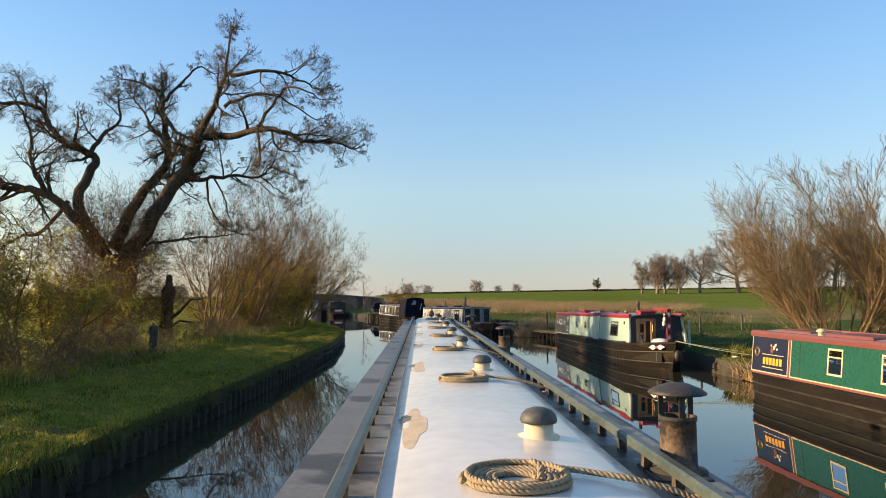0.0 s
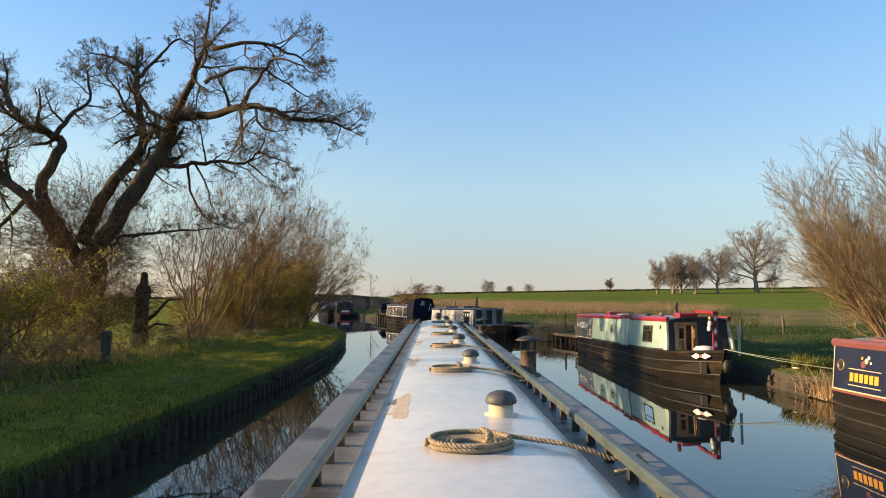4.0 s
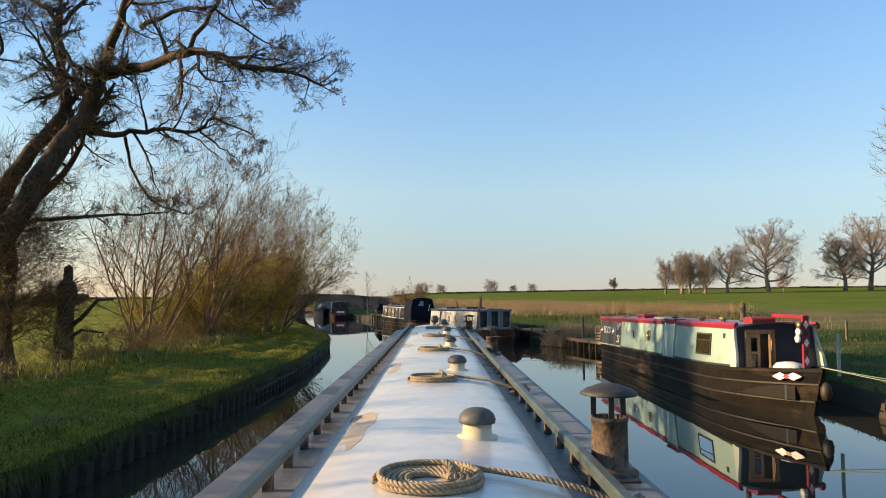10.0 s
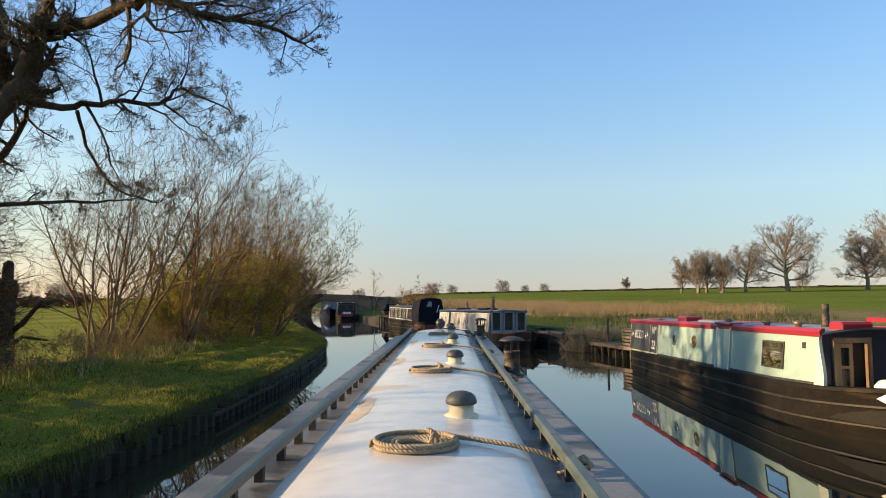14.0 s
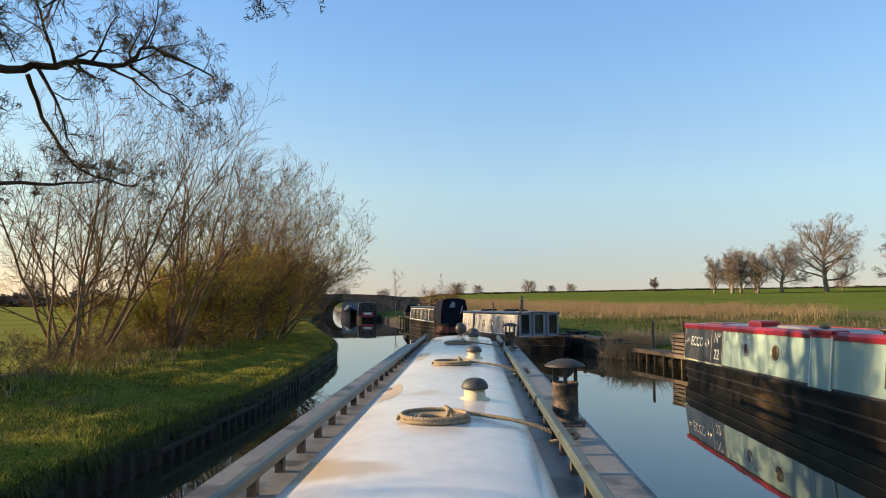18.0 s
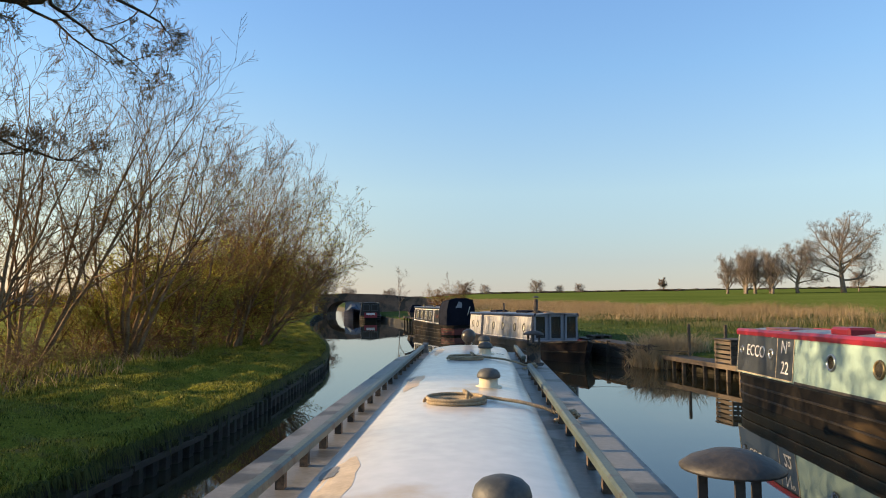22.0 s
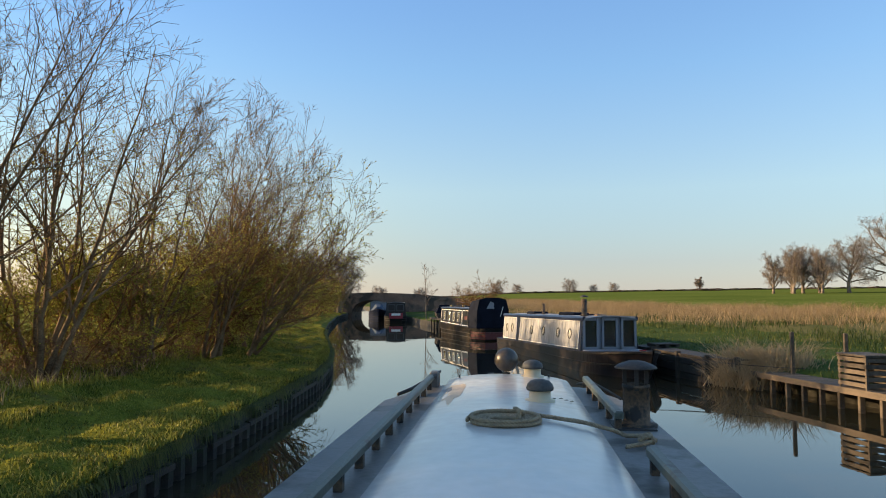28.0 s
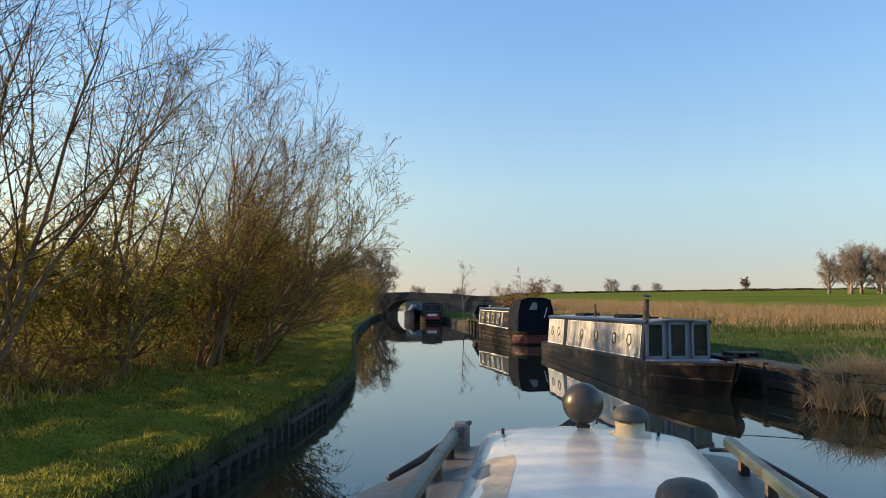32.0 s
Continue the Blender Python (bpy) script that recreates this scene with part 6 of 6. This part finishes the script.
    # worn primer showing through near the roof's edge
    for cx, cy, rx, ry, mt, ph in [(x, y + bay, rx, ry, mt, ph + bay) for bay in BAYS for x, y, rx, ry, mt, ph in ((-0.47, 12.55, 0.11, 0.75, PRIMER, 0.7), (-0.535, 12.85, 0.055, 0.16, DECKGREY, 1.0))]:
        rim = []
        for k in range(28):
            a = 2 * math.pi * k / 28
            q = 0.75 + 0.45 * noise.noise((math.cos(a) * 1.7 + ph, math.sin(a) * 1.7, ph))
            x, y = cx + rx * q * math.cos(a), cy + ry * q * math.sin(a)
            rim.append((max(-0.60, x), y))
        lift = 0.0015 if mt is PRIMER else 0.003
        rings = [[(x, y, deckz(x) + lift) for x, y in rim], [(x, y, deckz(x) + lift - 0.003) for x, y in rim]]
        v = [(cx, cy, deckz(cx) + lift)] + rings[0]
        part("worn_patch", (v, [(0, 1 + k, 1 + (k + 1) % 28) for k in range(28)]), mt, R, "worn patch in the roof paint")
    # scraps of peeled paint
    for x, y in ((0.42, 12.25), (0.46, 12.2), (0.50, 12.18), (0.36, 12.18)):
        a = [(x, y, deckz(x) + 0.003), (x + 0.03, y + 0.005, deckz(x) + 0.003), (x + 0.022, y + 0.03, deckz(x) + 0.004)]
        part("paint_flake", prism(a, [(p, q, r + 0.004) for p, q, r in a]), DARKWOOD, R)


own_boat()


# ---- banks: jetties, bridge and small things ----
BRICK = surface("old_brick", (0.10, 0.068, 0.052), (0.20, 0.14, 0.108), 1.2, 0.85, 0.5, 9, stain=(0.05, 0.045, 0.04), stain_scale=0.7, stain_amount=0.35)


def jetty(p0, p1, back, z, name, label, mat=OLDWOOD, step=0.55):
    """A plank landing along p0-p1 that reaches back to the bank: boards, a front beam, posts."""
    a, b = Vector((*p0, 0)), Vector((*p1, 0))
    d = (b - a).normalized()
    n = Vector((-d.y, d.x, 0))
    if n.x < 0:
        n = -n
    L = (b - a).length
    J = thing(name, Matrix.Identity(4), label, "jetty")
    rng = random.Random(int(L * 100))
    first = None
    k = 0.0
    while k < L:
        w = 0.16
        q = a + d * (k + w / 2)
        m = Matrix.Translation(q + n * back / 2 + Vector((0, 0, z + rng.uniform(-0.006, 0.006)))) @ Matrix.Rotation(math.atan2(n.y, n.x), 4, "Z")
        if first is None:
            ob = first = part("board", block(-back / 2, -0.075, -0.035, back / 2, 0.075, 0.0, 0.006), mat, J)
        else:
            ob = new("board", first.data)
            ob.parent = J
        ob.matrix_local = m
        k += w

    def slab(off, z0, z1, t):
        p, q = a + n * off, b + n * off
        ring = [[p + Vector((0, 0, z0)), p + n * t + Vector((0, 0, z0)), p + n * t + Vector((0, 0, z1)), p + Vector((0, 0, z1))], [q + Vector((0, 0, z0)), q + n * t + Vector((0, 0, z0)), q + n * t + Vector((0, 0, z1)), q + Vector((0, 0, z1))]]
        return prism(*ring)
    part("front_beam", slab(-0.05, z - 0.12, z + 0.005, 0.05), mat, J)
    k = 0.15
    while k < L:
        q = a + d * k + n * 0.05
        part("post", block(q.x - 0.05, q.y - 0.05, -0.6, q.x + 0.05, q.y + 0.05, z - 0.03, 0.01), mat, J)
        k += step
    part("back_wall", slab(back * 0.55, -0.5, z - 0.04, 0.05), DARKWOOD, J)
    return J


PALEROPE = surface("faded_green_rope", (0.16, 0.19, 0.13), (0.34, 0.37, 0.27), 20, 0.8, 0.4, 120)


def near_bank():
    jetty((5.02, 39.45), (6.35, 34.9), 1.7, 0.45, "jetty", "weathered plank jetty on posts")
    # slatted crate on the jetty
    m = Matrix.Translation((6.25, 36.35, 0.46)) @ Matrix.Rotation(radians(14), 4, "Z")
    C = thing("wooden_crate", m, "weathered slatted wooden crate on the jetty", "crate")
    for z in (0.04, 0.16, 0.28, 0.40, 0.52):
        for x0, y0, x1, y1 in ((-0.33, -0.40, -0.31, 0.40), (0.31, -0.40, 0.33, 0.40), (-0.31, -0.40, 0.31, -0.38), (-0.31, 0.38, 0.31, 0.40)):
            part("slat", block(x0, y0, z, x1, y1, z + 0.08), OLDWOOD, C)
    for x, y in ((-0.30, -0.37), (0.30, -0.37), (-0.30, 0.37), (0.30, 0.37)):
        part("corner_post", block(x - 0.02, y - 0.02, 0.0, x + 0.02, y + 0.02, 0.62), OLDWOOD, C)
    part("lid", block(-0.35, -0.42, 0.62, 0.35, 0.42, 0.66, 0.01), OLDWOOD, C)
    for x, y, h in ((5.75, 38.9, 1.0), (6.55, 38.0, 0.95), (10.4, 28.5, 0.8), (14.0, 33, 0.7)):
        z = on_right(x - curve_at(RIGHT, y), y)[2]
        tagged(part("stake", block(x - 0.04, y - 0.04, z - 0.3, x + 0.04, y + 0.04, z + h, 0.012), OLDWOOD), "upright weathered wooden stake in the bank", "stake", "stakes on the bank")
    # old timber wharf wall by the silver boat
    W = thing("timber_wharf", Matrix.Identity(4), "dark rotting timber wharf along the bank", "wharf")
    pts = [(4.85, 39.9), (4.30, 40.6), (3.85, 42.0), (3.45, 43.6), (3.1, 45.2)]
    for (x0, y0), (x1, y1) in zip(pts, pts[1:]):
        for z in (-0.3, -0.06, 0.18, 0.42):
            a = [(x0 - 0.06, y0, z), (x0 + 0.04, y0 + 0.02, z), (x0 + 0.04, y0 + 0.02, z + 0.21), (x0 - 0.06, y0, z + 0.21)]
            part("plank", prism(a, [(p + x1 - x0, q + y1 - y0, r) for p, q, r in a]), DARKWOOD, W)
        part("top_board", prism([(x0 - 0.1, y0, 0.64), (x0 + 0.55, y0 + 0.2, 0.66), (x0 + 0.55, y0 + 0.2, 0.70), (x0 - 0.1, y0, 0.68)], [(x1 - 0.1, y1, 0.64), (x1 + 0.55, y1 + 0.2, 0.66), (x1 + 0.55, y1 + 0.2, 0.70), (x1 - 0.1, y1, 0.68)]), DARKWOOD, W)
        part("post", block(x0 - 0.13, y0 - 0.07, -0.6, x0 + 0.01, y0 + 0.07, 0.74, 0.02), DARKWOOD, W)
    B = thing("pallet", pose(3.75, 44.0, 0.71, 0, 0, 15), "small dark wooden pallet lying on the wharf", "pallet")
    for k in range(5):
        part("slat", block(-0.4, -0.3 + k * 0.13, 0.08, 0.4, -0.2 + k * 0.13, 0.11), DARKWOOD, B)
    for x in (-0.38, -0.05, 0.28):
        part("bearer", block(x, -0.3, 0.0, x + 0.1, 0.32, 0.08), DARKWOOD, B)
    rng = random.Random(8)
    spots = []
    for cx, cy, n, s in ((4.85, 39.9, 700, 0.30), (5.3, 39.8, 800, 0.36), (4.7, 40.5, 300, 0.25), (5.8, 40.2, 700, 0.45)):
        for _ in range(n):
            x, y = cx + rng.gauss(0, s), cy + rng.gauss(0, s)
            spots.append((x, y, max(0.05, on_right(max(0, x - curve_at(RIGHT, y)), y)[2] - 0.1 if x > curve_at(RIGHT, y) else -0.02), rng.uniform(0.6, 1.2)))
    grass_blades("reed_clump", spots, 0.62, 0.011, STRAW, "clump of dry straw-coloured reeds at the water", "reeds", rng, 1.6)
    # plant staging between the two nearest moored boats
    S = thing("plant_staging", Matrix.Identity(4), "dark wooden staging with planters at the water's edge", "staging")
    for k in range(5):
        part("board", block(8.02 + k * 0.26, 18.9, 0.30, 8.24 + k * 0.26, 21.0, 0.34), DARKWOOD, S)
    for x, y in ((8.08, 19.0), (8.08, 19.95), (8.08, 20.9), (9.2, 19.0), (9.2, 20.9)):
        part("post", block(x - 0.05, y - 0.05, -0.6, x + 0.05, y + 0.05, 0.30), DARKWOOD, S)
    for k in range(2):
        part("front_board", block(7.96, 18.9, -0.03 + k * 0.17, 8.00, 21.0, 0.11 + k * 0.17), DARKWOOD, S)
    for x, y, r, h, mt, flower in ((8.3, 20.6, 0.13, 0.18, STEELBLACK, False), (8.4, 20.2, 0.13, 0.18, WHITE, True), (8.5, 19.8, 0.12, 0.17, DARKWOOD, True), (8.7, 19.4, 0.14, 0.18, DARKWOOD, False)):
        P = thing("plant_pot", pose(x, y, 0.34), "plant pot with spring greenery" if not flower else "plant pot with yellow spring flowers", "plant pot", "plant pots on the staging")
        part("pot", lathe([(0, 0), (r * 0.75, 0.0), (r, h), (r * 1.05, h), (r * 1.05, h + 0.02), (r * 0.9, h + 0.02), (r * 0.85, h - 0.03), (0, h - 0.03)], 16), mt, P, smooth=True)
        sp = [(rng.gauss(0, r * 0.45), rng.gauss(0, r * 0.45), h - 0.03, rng.uniform(0.6, 1.3)) for _ in range(130)]
        grass_blades("foliage", sp, 0.30, 0.014, BLADE if not flower else NEWLEAF, "leafy stems", "", rng, 0.9, P)
    spots = []
    for _ in range(900):
        x, y = 7.95 + abs(rng.gauss(0, 0.55)), 18.5 + rng.gauss(0, 0.6)
        spots.append((x, y, 0.05, rng.uniform(0.5, 1.1)))
    grass_blades("water_sedge", [(a + 0.5, b - 0.3, c, s) for a, b, c, s in spots[::2]], 0.5, 0.012, NEWLEAF, "fresh green sedge at the water's edge", "sedge", rng, 1.2)
    grass_blades("reed_clump", spots, 0.55, 0.009, STRAW, "dry bent reeds beside the staging", "reeds", rng, 1.5)
    # mooring lines
    def line(name, a, b, sag, mt, r=0.011):
        a, b = Vector(a), Vector(b)
        pts = [a.lerp(b, t) - Vector((0, 0, sag * 4 * t * (1 - t))) for t in np.linspace(0, 1, 13)]
        tagged(part(name, tube(pts, r, 6), mt, smooth=True), "taut mooring rope from a bow to the bank", "rope", "mooring ropes")
    line("mooring_rope", (6.85, 20.8, 0.93), (9.6, 17.6, 0.60), 0.10, PALEROPE, 0.009)
    line("mooring_rope", (6.85, 20.8, 0.93), (10.8, 18.4, 0.66), 0.14, PALEROPE, 0.009)
    line("mooring_rope", (2.95, 40.95, 0.75), (5.9, 38.6, 0.60), 0.06, STEELBLACK, 0.009)
    # towpath: marker post, dead stump
    x, y, z = on_left(3.35, 18.6)
    P = thing("mile_post", pose(x, y, z, 4, 3, 20), "leaning weathered grey wooden post on the towpath", "post")
    part("post", merge(block(-0.10, -0.07, -0.3, 0.10, 0.07, 0.78, 0.02), block(-0.14, -0.085, 0.55, -0.10, 0.085, 0.75, 0.01)), OLDWOOD, P)
    ring = lathe([(0.30, -0.2), (0.26, 0.3), (0.22, 1.0), (0.21, 1.7), (0.26, 1.95), (0.20, 2.15), (0.13, 2.2), (0.11, 2.55), (0.03, 2.62), (0, 2.5)], 12)
    ring = ([(a * (1 + 0.12 * math.sin(3 * math.atan2(b, a) + c)), b * (1 + 0.1 * math.sin(5 * c)), c) for a, b, c in ring[0]], ring[1])
    S = thing("dead_stump", pose(-10.5, 26.6, 0.5, 0, 3, 0), "broken dead tree stump with a bare side branch", "stump")
    part("trunk", ring, BARK, S, smooth=True)
    plan = [(6, 0.9, 0.5, 0.25, 0.05, 5), (4, 0.9, 0.5, 0.25, 0.05, 4), (0, 0, 0, 0.2, 0, 3)]
    out = [[] for _ in plan]
    for _ in range(60):
        z, a = rng.uniform(0.1, 2.2), rng.uniform(0, 2 * math.pi)
        sprout(rng, Vector((0.2 * math.cos(a), 0.2 * math.sin(a), z)), Vector((math.cos(a), math.sin(a), rng.uniform(-0.1, 0.9))).normalized(), rng.uniform(0.3, 0.9), 0.010, 0, out, plan)
    finish_tree(S, out, 0, BARK, TWIG, 0.003)
    part("branch", tube([(0.1, 0, 0.9), (0.5, -0.1, 1.2), (0.9, -0.1, 1.7), (1.3, 0, 1.75)], [0.08, 0.06, 0.045, 0.02], 7), BARK, S, smooth=True)
    part("branch", tube([(0.1, 0, 0.6), (0.6, -0.2, 0.9), (1.2, -0.2, 0.85)], [0.06, 0.045, 0.02], 7), BARK, S, smooth=True)
    tagged(part("stone", moved(lathe([(0, 0), (0.16, 0.0), (0.19, 0.05), (0.13, 0.10), (0, 0.11)], 9), pose(*on_left(2.2, 9.6), 0, 0, 30) @ Matrix.Diagonal((1.3, 0.8, 0.8, 1))), surface("pale_stone", (0.28, 0.26, 0.22), (0.4, 0.37, 0.32), 6, 0.8, 0.4), smooth=True), "pale flat stone lying on the grass", "stone")


near_bank()


def bridge():
    B = thing("canal_bridge", Matrix.Identity(4), "low dark brick arch bridge over the canal", "bridge")
    y0, y1 = 103.0, 108.0
    cx, hw, spring, apex = -19.2, 2.4, 0.5, 1.95
    xs = [cx - hw + 2 * hw * i / 16 for i in range(17)]
    arch = [spring + (apex - spring) * math.sqrt(max(0.0, 1 - ((x - cx) / hw) ** 2)) for x in xs]
    part("arch", loft([[(a, y0, za), (a, y0, 2.3), (a, y1, 2.3), (a, y1, za)] for a, za in zip(xs, arch)]), BRICK, B)
    part("abutment", prism([(-36, y0, -1), (cx - hw, y0, -1), (cx - hw, y0, 2.3), (-30, y0, 2.0), (-36, y0, 0.6)], [(-36, y1, -1), (cx - hw, y1, -1), (cx - hw, y1, 2.3), (-30, y1, 2.0), (-36, y1, 0.6)]), BRICK, B)
    part("abutment", prism([(cx + hw, y0, -1), (-4, y0, -1), (-4, y0, 1.0), (-10, y0, 1.9), (cx + hw, y0, 2.3)], [(cx + hw, y1, -1), (-4, y1, -1), (-4, y1, 1.0), (-10, y1, 1.9), (cx + hw, y1, 2.3)]), BRICK, B)
    for y in (y0, y1 - 0.3):
        low = [(-30, 2.0), (-24, 2.2), (cx, 2.32), (-15, 2.2), (-9, 1.75), (-9, 2.2), (-15, 2.72), (cx, 2.85), (-24, 2.72), (-30, 2.5)]
        part("parapet", prism([(x, y, z) for x, z in low], [(x, y + 0.3, z) for x, z in low]), BRICK, B)
    J = jetty((-7.9, 74.0), (-5.6, 68.2), 1.6, 0.75, "jetty", "dark timber landing stage at the far moorings", DARKWOOD, 0.9)
    T = thing("covered_dinghy", pose(-7.0, 73.2, 0.76, 0, 0, 20), "small boat under a dark cover on the landing", "dinghy")
    part("hull", prism([(-0.5, -1.3, 0), (0.5, -1.3, 0), (0.6, -1.3, 0.35), (-0.6, -1.3, 0.35)], [(-0.1, 1.5, 0.1), (0.1, 1.5, 0.1), (0.15, 1.6, 0.4), (-0.15, 1.6, 0.4)]), DARKWOOD, T)
    part("cover", prism([(-0.62, -1.25, 0.34), (0.62, -1.25, 0.34), (0.35, -1.2, 0.95), (-0.35, -1.2, 0.95)], [(-0.2, 1.4, 0.4), (0.2, 1.4, 0.4), (0.08, 1.1, 0.7), (-0.08, 1.1, 0.7)]), CANVAS, T)


bridge()
